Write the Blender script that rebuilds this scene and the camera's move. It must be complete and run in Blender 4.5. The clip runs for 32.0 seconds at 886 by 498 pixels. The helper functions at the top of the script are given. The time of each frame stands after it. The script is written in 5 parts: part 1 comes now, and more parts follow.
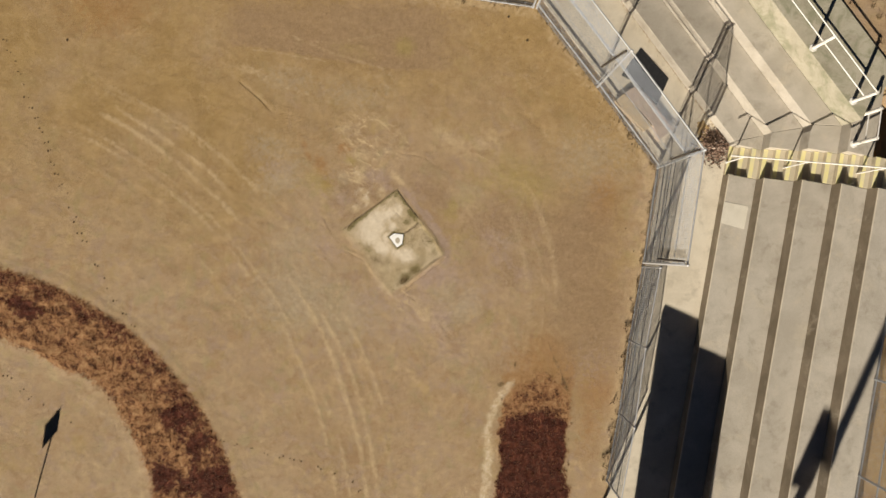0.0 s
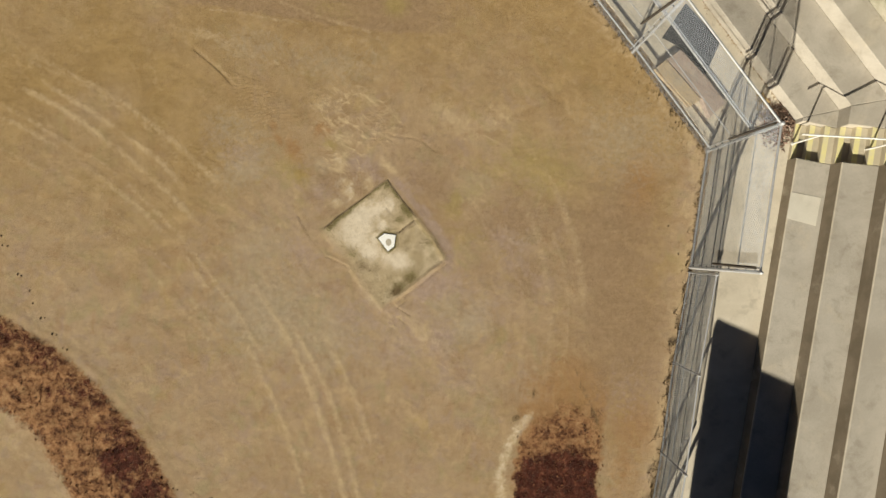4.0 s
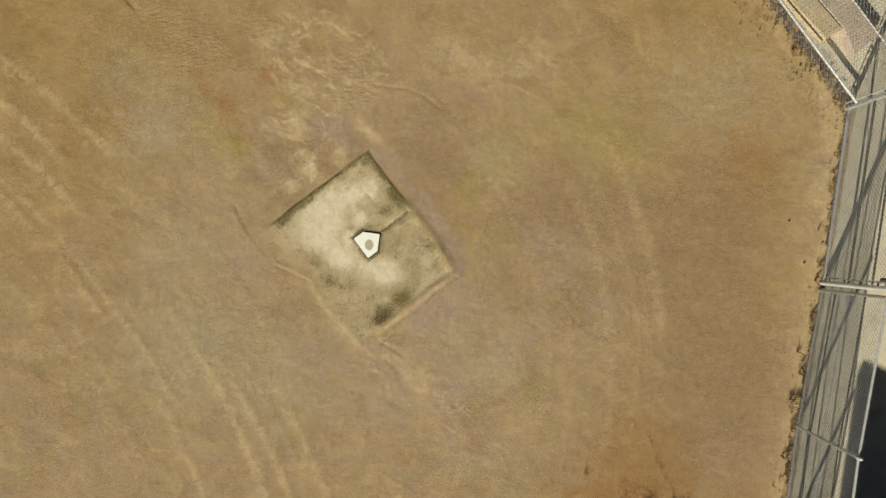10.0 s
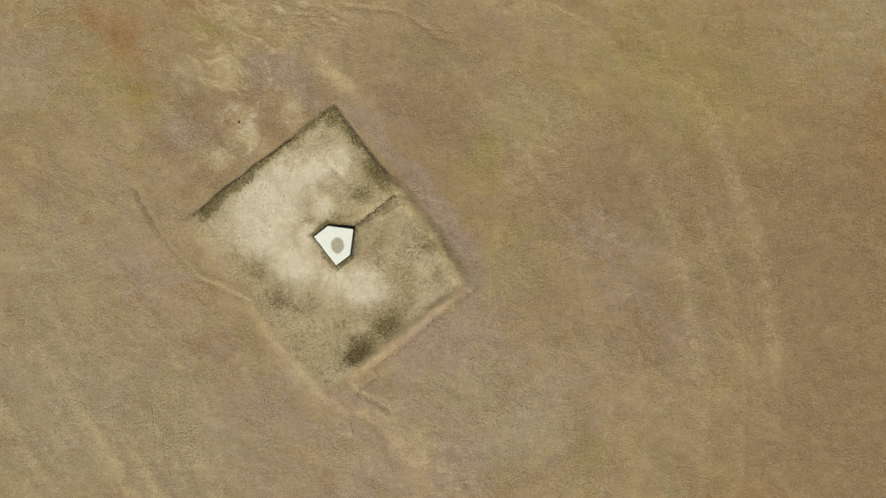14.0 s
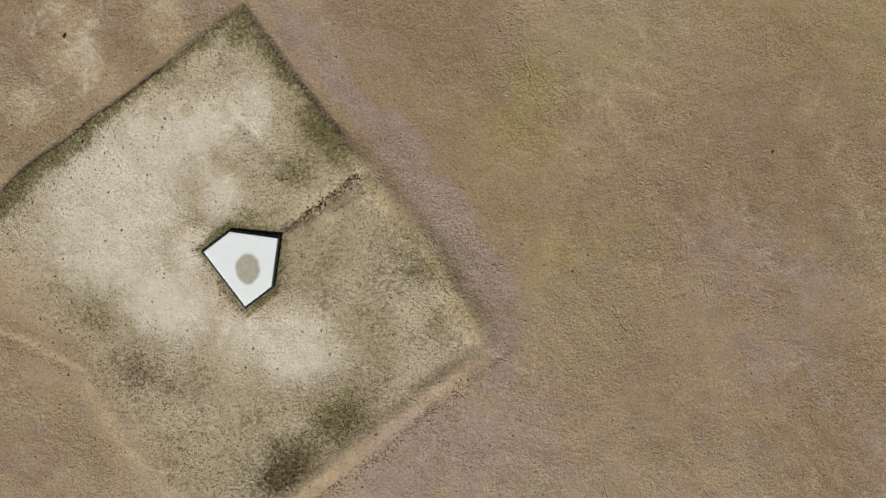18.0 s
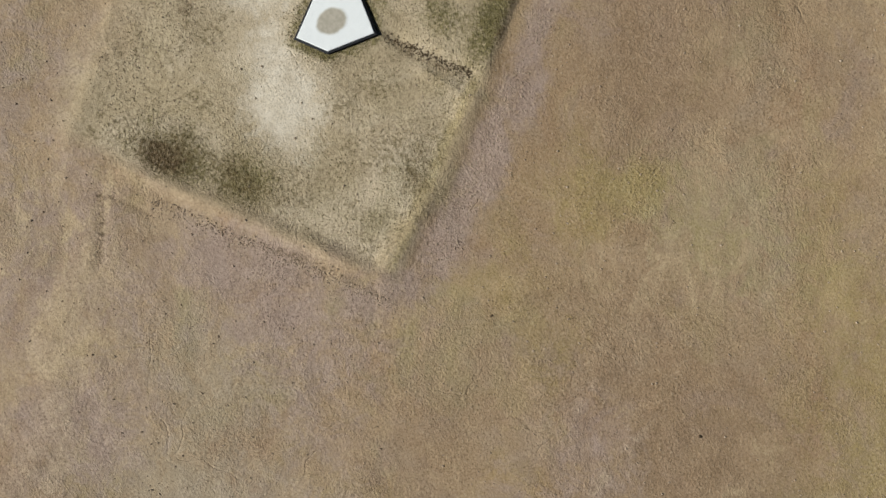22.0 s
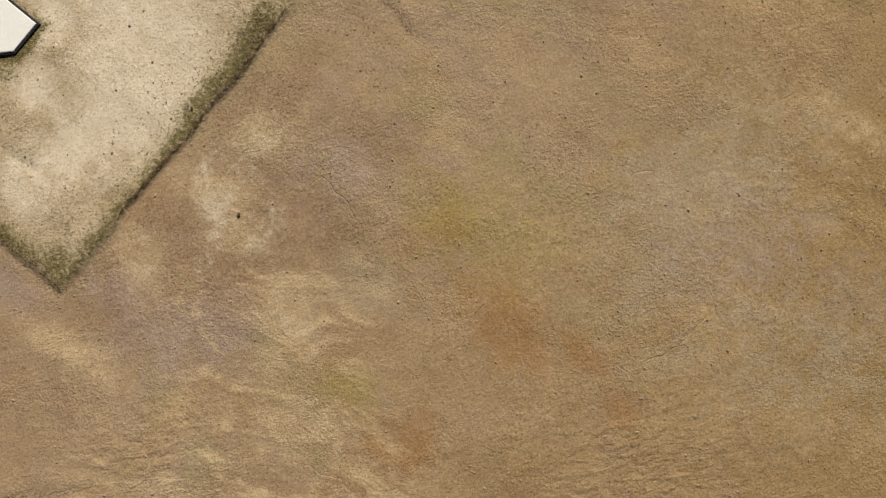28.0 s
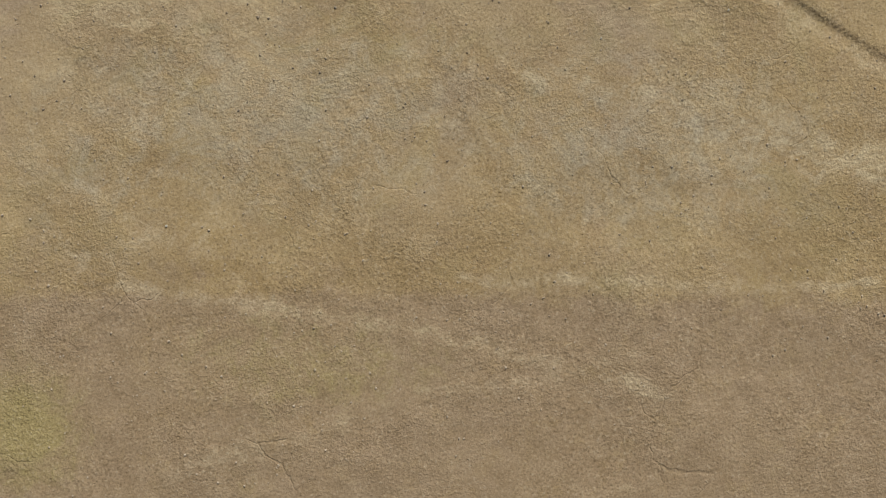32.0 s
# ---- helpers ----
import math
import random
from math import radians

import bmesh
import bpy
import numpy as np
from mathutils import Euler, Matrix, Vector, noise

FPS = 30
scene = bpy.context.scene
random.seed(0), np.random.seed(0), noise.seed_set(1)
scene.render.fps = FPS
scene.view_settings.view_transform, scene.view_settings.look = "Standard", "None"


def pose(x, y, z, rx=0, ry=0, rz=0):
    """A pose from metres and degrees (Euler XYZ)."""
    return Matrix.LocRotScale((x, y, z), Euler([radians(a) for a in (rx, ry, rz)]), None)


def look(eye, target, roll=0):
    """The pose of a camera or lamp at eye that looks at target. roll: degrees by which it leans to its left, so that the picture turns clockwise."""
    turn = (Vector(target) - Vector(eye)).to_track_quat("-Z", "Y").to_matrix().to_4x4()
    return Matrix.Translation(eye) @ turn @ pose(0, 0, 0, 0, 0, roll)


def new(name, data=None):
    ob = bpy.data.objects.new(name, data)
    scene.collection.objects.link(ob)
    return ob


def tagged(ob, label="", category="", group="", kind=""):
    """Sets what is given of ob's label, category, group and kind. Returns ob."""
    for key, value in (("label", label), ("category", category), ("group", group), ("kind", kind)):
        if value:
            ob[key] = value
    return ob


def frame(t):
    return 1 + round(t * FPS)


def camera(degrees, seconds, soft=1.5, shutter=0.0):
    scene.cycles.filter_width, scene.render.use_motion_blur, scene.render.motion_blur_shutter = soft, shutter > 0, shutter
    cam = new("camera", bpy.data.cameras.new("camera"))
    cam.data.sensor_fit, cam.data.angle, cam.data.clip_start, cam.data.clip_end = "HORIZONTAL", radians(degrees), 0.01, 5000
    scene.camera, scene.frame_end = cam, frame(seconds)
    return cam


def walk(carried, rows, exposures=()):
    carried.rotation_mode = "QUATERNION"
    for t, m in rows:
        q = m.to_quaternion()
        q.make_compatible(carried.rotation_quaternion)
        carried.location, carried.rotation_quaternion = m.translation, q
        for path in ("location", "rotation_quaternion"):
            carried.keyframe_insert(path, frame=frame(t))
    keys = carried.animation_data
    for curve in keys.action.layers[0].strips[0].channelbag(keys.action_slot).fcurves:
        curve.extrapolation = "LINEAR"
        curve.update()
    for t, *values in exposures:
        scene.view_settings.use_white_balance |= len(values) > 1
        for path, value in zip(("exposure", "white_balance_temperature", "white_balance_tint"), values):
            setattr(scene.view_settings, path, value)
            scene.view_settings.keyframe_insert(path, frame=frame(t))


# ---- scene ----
cam = camera(72, 32.0)
PATH = [
    (0, pose(1.334, -0.381, 18.781, 0.17, -0.12, -0.00)),
    (0.5, pose(1.310, -0.345, 18.304, 0.16, -0.13, -0.03)),
    (1, pose(1.295, -0.345, 17.897, 0.14, -0.12, -0.03)),
    (1.5, pose(1.287, -0.334, 17.466, 0.08, -0.12, -0.17)),
    (2, pose(1.303, -0.340, 17.013, 0.05, -0.08, -0.12)),
    (2.5, pose(1.319, -0.313, 16.572, 0.05, -0.10, -0.18)),
    (3, pose(1.318, -0.303, 16.150, 0.03, -0.08, -0.22)),
    (3.5, pose(1.332, -0.282, 15.730, 0.06, -0.06, -0.29)),
    (5.5, pose(1.317, -0.187, 14.047, 0.02, 0.03, -0.38)),
    (6, pose(1.311, -0.182, 13.605, 0.01, 0.04, -0.37)),
    (6.5, pose(1.332, -0.186, 13.142, -0.01, 0.13, -0.40)),
    (7, pose(1.303, -0.192, 12.697, -0.04, 0.17, -0.35)),
    (7.5, pose(1.314, -0.170, 12.280, -0.05, 0.23, -0.34)),
    (8, pose(1.308, -0.140, 11.861, -0.11, 0.23, -0.36)),
    (8.5, pose(1.302, -0.128, 11.436, -0.13, 0.22, -0.31)),
    (9, pose(1.280, -0.127, 11.047, -0.15, 0.23, -0.36)),
    (9.5, pose(1.269, -0.112, 10.605, -0.14, 0.26, -0.34)),
    (10, pose(1.267, -0.113, 10.223, -0.14, 0.30, -0.34)),
    (10.5, pose(1.245, -0.122, 9.798, -0.12, 0.25, -0.36)),
    (11, pose(1.216, -0.124, 9.369, -0.06, 0.13, -0.39)),
    (11.5, pose(1.199, -0.136, 8.935, -0.03, 0.09, -0.30)),
    (12, pose(1.173, -0.150, 8.488, -0.04, 0.02, -0.40)),
    (12.5, pose(1.142, -0.179, 8.061, -0.04, 0.02, -0.73)),
    (13, pose(1.129, -0.182, 7.647, -0.03, 0.03, -0.80)),
    (13.5, pose(1.149, -0.171, 7.225, -0.01, 0.08, -0.80)),
    (14, pose(1.167, -0.121, 6.821, 0.01, 0.12, -0.90)),
    (14.5, pose(1.157, -0.054, 6.409, 0.04, 0.17, -0.87)),
    (16.5, pose(1.055, 0.044, 4.735, 0.07, 0.23, -0.61)),
    (17, pose(1.083, 0.041, 4.338, 0.09, 0.14, -0.49)),
    (17.5, pose(1.119, 0.037, 3.950, 0.09, -0.01, -0.55)),
    (18, pose(1.128, 0.043, 3.634, 0.02, -0.07, -0.56)),
    (18.5, pose(1.125, 0.028, 3.591, -0.03, -0.04, -0.54)),
    (19, pose(1.126, 0.002, 3.576, -0.05, -0.03, -0.55)),
    (19.5, pose(1.129, -0.037, 3.548, -0.08, 0.07, -0.60)),
    (20, pose(1.251, -0.071, 3.528, -0.09, 0.08, -0.52)),
    (20.5, pose(1.429, -0.103, 3.531, -0.12, 0.06, -0.40)),
    (21, pose(1.444, -0.119, 3.526, -0.15, 0.08, 12.36)),
    (21.5, pose(1.420, -0.125, 3.517, -0.14, 0.10, 36.40)),
    (22, pose(1.424, -0.140, 3.521, -0.14, 0.15, 60.36)),
    (22.5, pose(1.453, -0.145, 3.512, -0.13, 0.22, 84.29)),
    (23, pose(1.477, -0.132, 3.404, -0.10, 0.28, 107.71)),
    (23.5, pose(1.467, -0.108, 3.336, -0.10, 0.36, 129.34)),
    (24, pose(1.191, -0.117, 3.327, -0.08, 0.37, 131.48)),
    (24.5, pose(0.807, -0.051, 3.348, -0.05, 0.36, 142.84)),
    (25, pose(0.662, -0.026, 3.338, -0.02, 0.41, 142.73)),
    (25.5, pose(0.356, 0.134, 3.335, -0.05, 0.41, 142.85)),
    (26, pose(-0.157, 0.461, 3.333, -0.06, 0.39, 143.09)),
    (26.5, pose(-0.843, 0.921, 3.346, -0.03, 0.31, 143.22)),
    (27.5, pose(-1.926, 1.500, 3.376, 0.05, 0.31, 156.81)),
    (28.5, pose(-2.250, 2.236, 3.361, 0.03, 0.30, 170.40)),
    (29, pose(-2.179, 2.852, 3.329, -0.04, 0.22, 170.49)),
    (29.5, pose(-2.089, 3.446, 3.316, -0.05, 0.19, 170.78)),
    (30, pose(-2.198, 3.803, 3.311, -0.05, 0.07, 170.88)),
    (30.5, pose(-2.341, 4.015, 3.306, -0.10, -0.09, 170.88)),
    (31, pose(-2.365, 4.203, 3.300, -0.08, -0.16, 171.13)),
    (31.5, pose(-2.303, 4.639, 3.285, -0.09, -0.14, 171.19)),
    (31.8, pose(-2.236, 5.001, 3.269, -0.09, -0.12, 171.29)),
    (32, pose(-2.190, 5.284, 3.265, -0.10, -0.12, 171.48)),
]
EXPOSURES = [(0.0, 0.40, 7000, 9), (3.0, 0.40, 6950, 6), (6.0, 0.38, 6800, 1), (8.0, 0.38, 7050, -1), (10.0, 0.36, 7200, -2), (12.0, 0.32, 7300, 0), (13.0, 0.32, 7000, -1), (14.0, 0.31, 6500, -2), (16.5, 0.26, 5950, 2), (17.5, 0.22, 5850, 4), (19.0, 0.19, 5850, 6), (21.0, 0.22, 5850, 6), (22.0, 0.27, 5800, 4), (23.0, 0.30, 5800, 2),
             (24.0, 0.28, 6200, 2), (25.0, 0.15, 7100, 2), (26.0, 0.06, 7600, 9), (28.5, 0.34, 6550, 8), (30.0, 0.43, 6200, 8), (31.0, 0.48, 5950, 4), (32.0, 0.44, 5600, 1)]
walk(cam, PATH, EXPOSURES)

# ---- world, sun ----
SUN_EL, SUN_DIR = radians(27.0), Vector((0.407, 0.9135, 0.0)).normalized()   # the way shadows fall
world = bpy.data.worlds.new("sky")
scene.world = world
world.use_nodes = True
wn = world.node_tree.nodes
sky = wn.new("ShaderNodeTexSky")
sky.sky_type, sky.sun_disc = "NISHITA", False
sky.sun_elevation, sky.altitude, sky.air_density, sky.dust_density = SUN_EL, 3500, 0.18, 0.1
sky.sun_rotation = math.atan2(-SUN_DIR.x, -SUN_DIR.y)
wn["Background"].inputs["Strength"].default_value = 0.05
world.node_tree.links.new(sky.outputs[0], wn["Background"].inputs["Color"])
lamp = bpy.data.lights.new("sun", "SUN")
lamp.energy, lamp.angle, lamp.color = 5.0, radians(0.53), (1.0, 0.93, 0.82)
sun = new("sun", lamp)
sun.matrix_world = look(Vector((0, 0, 60)), Vector((0, 0, 60)) + SUN_DIR * math.cos(SUN_EL) - Vector((0, 0, math.sin(SUN_EL))))


# ---- materials ----
class Mat:
    """A small builder of node materials."""

    def __init__(self, name, rough=0.9, metal=0.0, spec=0.3):
        self.m = bpy.data.materials.new(name)
        self.m.use_nodes = True
        self.t = self.m.node_tree
        self.b = self.t.nodes["Principled BSDF"]
        self.b.inputs["Roughness"].default_value = rough
        self.b.inputs["Metallic"].default_value = metal
        self.b.inputs["Specular IOR Level"].default_value = spec
        self.geo = self.t.nodes.new("ShaderNodeNewGeometry")

    def put(self, a, b):
        self.t.links.new(a, b)

    def noise(self, scale, detail=4.0, rough=0.55, distort=0.0, at=None):
        n = self.t.nodes.new("ShaderNodeTexNoise")
        n.inputs["Scale"].default_value, n.inputs["Detail"].default_value = scale, detail
        n.inputs["Roughness"].default_value, n.inputs["Distortion"].default_value = rough, distort
        self.put(at or self.geo.outputs["Position"], n.inputs["Vector"])
        return n.outputs["Fac"]

    def voronoi(self, scale, feature="F1", at=None):
        n = self.t.nodes.new("ShaderNodeTexVoronoi")
        n.feature = feature
        n.inputs["Scale"].default_value = scale
        self.put(at or self.geo.outputs["Position"], n.inputs["Vector"])
        return n.outputs["Distance"]

    def ramp(self, fac, *stops):
        n = self.t.nodes.new("ShaderNodeValToRGB")
        for _ in range(len(stops) - 2):
            n.color_ramp.elements.new(0.5)
        for e, (p, c) in zip(n.color_ramp.elements, stops):
            e.position, e.color = p, (*c, 1) if len(c) == 3 else c
        self.put(fac, n.inputs["Fac"])
        return n.outputs["Color"]

    def grey(self, fac, lo, hi, a=0.0, b=1.0):
        n = self.t.nodes.new("ShaderNodeMapRange")
        n.interpolation_type = "SMOOTHSTEP"
        for k, v in zip(("From Min", "From Max", "To Min", "To Max"), (lo, hi, a, b)):
            n.inputs[k].default_value = v
        self.put(fac, n.inputs["Value"])
        return n.outputs["Result"]

    def math(self, op, a, b=0.5):
        n = self.t.nodes.new("ShaderNodeMath")
        n.operation = op
        for i, v in enumerate((a, b)):
            if isinstance(v, (int, float)):
                n.inputs[i].default_value = v
            else:
                self.put(v, n.inputs[i])
        return n.outputs[0]

    def mix(self, fac, a, b, blend="MIX"):
        n = self.t.nodes.new("ShaderNodeMix")
        n.data_type, n.blend_type = "RGBA", blend
        for key, v in ((0, fac), (6, a), (7, b)):
            if isinstance(v, (int, float)):
                n.inputs[key].default_value = v
            elif isinstance(v, tuple):
                n.inputs[key].default_value = (*v, 1)
            else:
                self.put(v, n.inputs[key])
        return n.outputs[2]

    def attr(self, name, out="Fac"):
        n = self.t.nodes.new("ShaderNodeAttribute")
        n.attribute_name = name
        return n.outputs[out]

    def rand(self):
        return self.t.nodes.new("ShaderNodeObjectInfo").outputs["Random"]

    def colour(self, c):
        if isinstance(c, tuple):
            self.b.inputs["Base Color"].default_value = (*c, 1)
        else:
            self.put(c, self.b.inputs["Base Color"])
        return self

    def bump(self, height, distance=0.01, strength=1.0, after=None):
        n = self.t.nodes.new("ShaderNodeBump")
        n.inputs["Distance"].default_value, n.inputs["Strength"].default_value = distance, strength
        self.put(height, n.inputs["Height"])
        if after:
            self.put(after, n.inputs["Normal"])
        self.put(n.outputs["Normal"], self.b.inputs["Normal"])
        return n.outputs["Normal"]


def soil_material():
    m = Mat("dry_soil", rough=0.95, spec=0.12)
    big, mid, fine = m.noise(0.3, 6, 0.62, 0.5), m.noise(1.7, 6, 0.58, 0.9), m.noise(8, 8, 0.7, 0.3)
    lump, grain, grit = m.noise(30, 3, 0.55), m.noise(64, 3, 0.6), m.noise(180, 2, 0.5)
    ragged = m.math("MULTIPLY", m.math("SUBTRACT", m.noise(6.5, 10, 0.78, 0.7), 0.5), 2.2)

    def worn(name, lo=0.34, hi=0.72):
        return m.grey(m.math("ADD", m.attr(name), m.math("MULTIPLY", ragged, m.grey(m.attr(name), 0.0, 0.25))), lo, hi)

    base = m.ramp(big, (0.34, (0.37, 0.255, 0.148)), (0.5, (0.41, 0.292, 0.18)), (0.66, (0.44, 0.325, 0.21)))
    base = m.mix(m.math("MULTIPLY", m.grey(m.noise(0.7, 4, 0.52, 0.5), 0.48, 0.66), 0.45), base, (0.385, 0.275, 0.185))
    base = m.mix(m.math("MULTIPLY", m.grey(mid, 0.52, 0.68), 0.42), base, (0.55, 0.405, 0.235))
    base = m.mix(m.math("MULTIPLY", m.grey(mid, 0.48, 0.33), 0.42), base, (0.30, 0.195, 0.105))
    base = m.mix(m.math("MULTIPLY", m.grey(m.noise(2.3, 5, 0.56, 0.9), 0.50, 0.66), 0.55), base, (0.375, 0.28, 0.195))
    base = m.mix(m.math("MULTIPLY", m.grey(m.noise(1.9, 5, 0.56, 0.9), 0.53, 0.66), 0.6), base, (0.365, 0.265, 0.205))
    base = m.mix(m.math("MULTIPLY", m.grey(m.noise(1.5, 5, 0.56, 0.9), 0.54, 0.68), 0.6), base, (0.355, 0.29, 0.165))
    base = m.mix(m.math("MULTIPLY", m.grey(m.noise(2.1, 5, 0.56, 0.7), 0.53, 0.68), 0.5), base, (0.34, 0.215, 0.125))
    base = m.mix(m.math("MULTIPLY", m.grey(m.noise(2.7, 5, 0.56, 0.7), 0.55, 0.68), 0.45), base, (0.40, 0.305, 0.16))
    base = m.mix(m.math("MULTIPLY", m.grey(m.noise(0.9, 5, 0.65, 0.9), 0.55, 0.68), 0.3), base, (0.40, 0.30, 0.115))
    base = m.mix(m.math("MULTIPLY", m.attr("ochre"), m.grey(m.noise(0.35, 4, 0.55, 0.4), 0.2, 0.7, 0.25, 0.9)), base, m.mix(m.grey(mid, 0.35, 0.65), (0.32, 0.21, 0.085), (0.38, 0.255, 0.11)))
    mottle = m.noise(4.6, 7, 0.68, 0.9)
    base = m.mix(m.math("MULTIPLY", m.grey(mottle, 0.53, 0.66), 0.28), base, (0.54, 0.40, 0.245))
    base = m.mix(m.math("MULTIPLY", m.grey(mottle, 0.46, 0.34), 0.28), base, (0.29, 0.195, 0.115))
    # stains with shapes of their own: rust, mauve clay, olive film, pale silt, moss, dark crumbs with painted shadow
    # lines, dead sod
    base = m.mix(m.math("MULTIPLY", worn("rust", 0.1, 1.0), 0.7), base, (0.33, 0.175, 0.07))
    base = m.mix(m.math("MULTIPLY", worn("brown", 0.05, 0.85), 0.8), base, m.mix(m.grey(fine, 0.35, 0.65), (0.28, 0.187, 0.112), (0.345, 0.238, 0.15)))
    base = m.mix(m.math("MULTIPLY", worn("grey", 0.05, 0.85), 0.8), base, m.mix(m.grey(fine, 0.35, 0.65), (0.37, 0.298, 0.205), (0.455, 0.37, 0.265)))
    base = m.mix(m.math("MULTIPLY", m.attr("pad"), 0.75), base, m.mix(m.grey(mid, 0.38, 0.62), (0.51, 0.415, 0.27), (0.63, 0.525, 0.375)))
    base = m.mix(m.math("MULTIPLY", worn("olive", 0.08, 0.9), 0.55), base, (0.37, 0.29, 0.10))
    base = m.mix(m.math("MULTIPLY", worn("purple", 0.15, 0.9), 0.88), base, m.mix(m.grey(fine, 0.35, 0.65), (0.365, 0.266, 0.214), (0.435, 0.325, 0.268)))
    skewed = m.t.nodes.new("ShaderNodeCombineXYZ")
    for k, d in enumerate(((1.7, -1.0, 0.0), (2.1, 3.6, 0.0))):
        dot = m.t.nodes.new("ShaderNodeVectorMath")
        dot.operation = "DOT_PRODUCT"
        dot.inputs[1].default_value = d
        m.put(m.geo.outputs["Position"], dot.inputs[0])
        m.put(dot.outputs["Value"], skewed.inputs[k])
    strand = m.noise(1.0, 8, 0.70, 1.6, skewed.outputs[0])
    base = m.mix(m.math("MULTIPLY", m.math("MULTIPLY", m.grey(m.attr("vein"), 0.12, 0.7), m.grey(strand, 0.48, 0.64)), 0.8), base, (0.62, 0.475, 0.295))
    base = m.mix(m.math("MULTIPLY", m.math("MULTIPLY", m.grey(m.attr("vein"), 0.2, 0.8), m.grey(strand, 0.45, 0.34)), 0.4), base, (0.31, 0.215, 0.125))
    base = m.mix(m.math("MULTIPLY", worn("streak", 0.15, 0.95), 0.75), base, (0.57, 0.435, 0.27))
    base = m.mix(m.math("MULTIPLY", worn("pale", 0.13, 0.88), 0.95), base, m.mix(m.grey(fine, 0.36, 0.62), (0.68, 0.585, 0.455), (0.77, 0.675, 0.545)))
    speck = m.grey(m.noise(45, 6, 0.75), 0.40, 0.60)
    dust = m.math("MULTIPLY", m.math("SUBTRACT", m.noise(42, 6, 0.78), 0.5), 2.0)

    def strewn(name, lo=0.42, hi=0.70):
        mask = m.attr(name)
        return m.grey(m.math("ADD", m.math("ADD", mask, m.math("MULTIPLY", ragged, 0.35)), m.math("MULTIPLY", dust, m.grey(mask, 0.02, 0.3))), lo, hi)

    fleck = m.math("MULTIPLY", m.grey(m.noise(34, 7, 0.8), 0.52, 0.44), m.grey(m.noise(3.6, 6, 0.7, 0.4), 0.44, 0.62))
    base = m.mix(m.math("MULTIPLY", m.math("MULTIPLY", fleck, m.math("MULTIPLY", m.attr("pad"), m.grey(m.attr("pale"), 0.6, 0.1))), 0.75), base, (0.21, 0.165, 0.085))
    base = m.mix(m.math("MULTIPLY", worn("moss", 0.2, 1.0), 0.45), base, m.mix(speck, (0.22, 0.185, 0.075), (0.36, 0.30, 0.15)))
    base = m.mix(m.math("MULTIPLY", strewn("moss", 0.52, 0.86), 0.85), base, m.mix(speck, (0.10, 0.085, 0.03), (0.21, 0.175, 0.065)))
    base = m.mix(m.math("MULTIPLY", worn("dark", 0.25, 1.1), 0.4), base, (0.25, 0.17, 0.095))
    base = m.mix(m.math("MULTIPLY", strewn("dark", 0.50, 0.92), 0.9), base, m.mix(speck, (0.075, 0.05, 0.025), (0.19, 0.13, 0.07)))
    clump = m.math("ADD", m.math("MULTIPLY", m.noise(4.2, 6, 0.66, 0.5), 0.6), m.math("MULTIPLY", m.noise(14, 7, 0.75, 0.4), 0.4))
    sod = m.ramp(clump, (0.39, (0.045, 0.018, 0.010)), (0.45, (0.14, 0.062, 0.032)), (0.51, (0.30, 0.152, 0.072)), (0.62, (0.43, 0.26, 0.135)))
    soddark = m.ramp(m.noise(5, 8, 0.72, 0.7), (0.34, (0.026, 0.007, 0.006)), (0.52, (0.072, 0.020, 0.013)), (0.68, (0.18, 0.062, 0.036)))
    base = m.mix(worn("sod", 0.22, 0.78), base, m.mix(worn("deep", 0.3, 0.75), sod, soddark))
    # grain, pits and fine cracks
    base = m.mix(m.math("MULTIPLY", m.grey(grain, 0.54, 0.36), m.grey(m.attr("pale"), 0.1, 0.6, 0.30, 0.10)), base, m.mix(1.0, base, (0.58, 0.55, 0.50), "MULTIPLY"))
    base = m.mix(m.math("MULTIPLY", m.grey(grain, 0.56, 0.70), 0.3), base, (0.60, 0.48, 0.33))
    mote, patchy = m.noise(88, 4, 0.72), m.grey(m.noise(2.2, 5, 0.65, 0.5), 0.34, 0.64, 0.45, 1.0)
    base = m.mix(m.math("MULTIPLY", m.math("MULTIPLY", m.grey(mote, 0.47, 0.36), patchy), 0.9), base, m.mix(1.0, base, (0.45, 0.42, 0.38), "MULTIPLY"))
    base = m.mix(m.math("MULTIPLY", m.math("MULTIPLY", m.grey(mote, 0.56, 0.66), patchy), 0.8), base, m.mix(1.0, base, (1.35, 1.33, 1.30), "MULTIPLY"))
    bent = m.t.nodes.new("ShaderNodeVectorMath")
    bent.operation = "MULTIPLY_ADD"
    wave = m.t.nodes.new("ShaderNodeTexNoise")
    wave.inputs["Scale"].default_value, wave.inputs["Detail"].default_value = 3.5, 6.0
    m.put(m.geo.outputs["Position"], wave.inputs["Vector"])
    m.put(wave.outputs["Color"], bent.inputs[0])
    bent.inputs[1].default_value = (0.28, 0.28, 0.0)
    m.put(m.geo.outputs["Position"], bent.inputs[2])
    cracks = m.math("MULTIPLY", m.grey(m.voronoi(1.7, "DISTANCE_TO_EDGE", bent.outputs[0]), 0.010, 0.002), m.grey(m.noise(1.3, 4, 0.55), 0.56, 0.64))
    base = m.mix(m.math("MULTIPLY", cracks, 0.06), base, (0.17, 0.115, 0.065))
    pits = m.math("MULTIPLY", m.grey(m.voronoi(40), 0.22, 0.08), m.grey(m.noise(6, 5, 0.65), 0.56, 0.68))
    base = m.mix(m.math("MULTIPLY", pits, 0.35), base, (0.15, 0.10, 0.06))
    m.colour(base)
    stretch = m.t.nodes.new("ShaderNodeVectorMath")
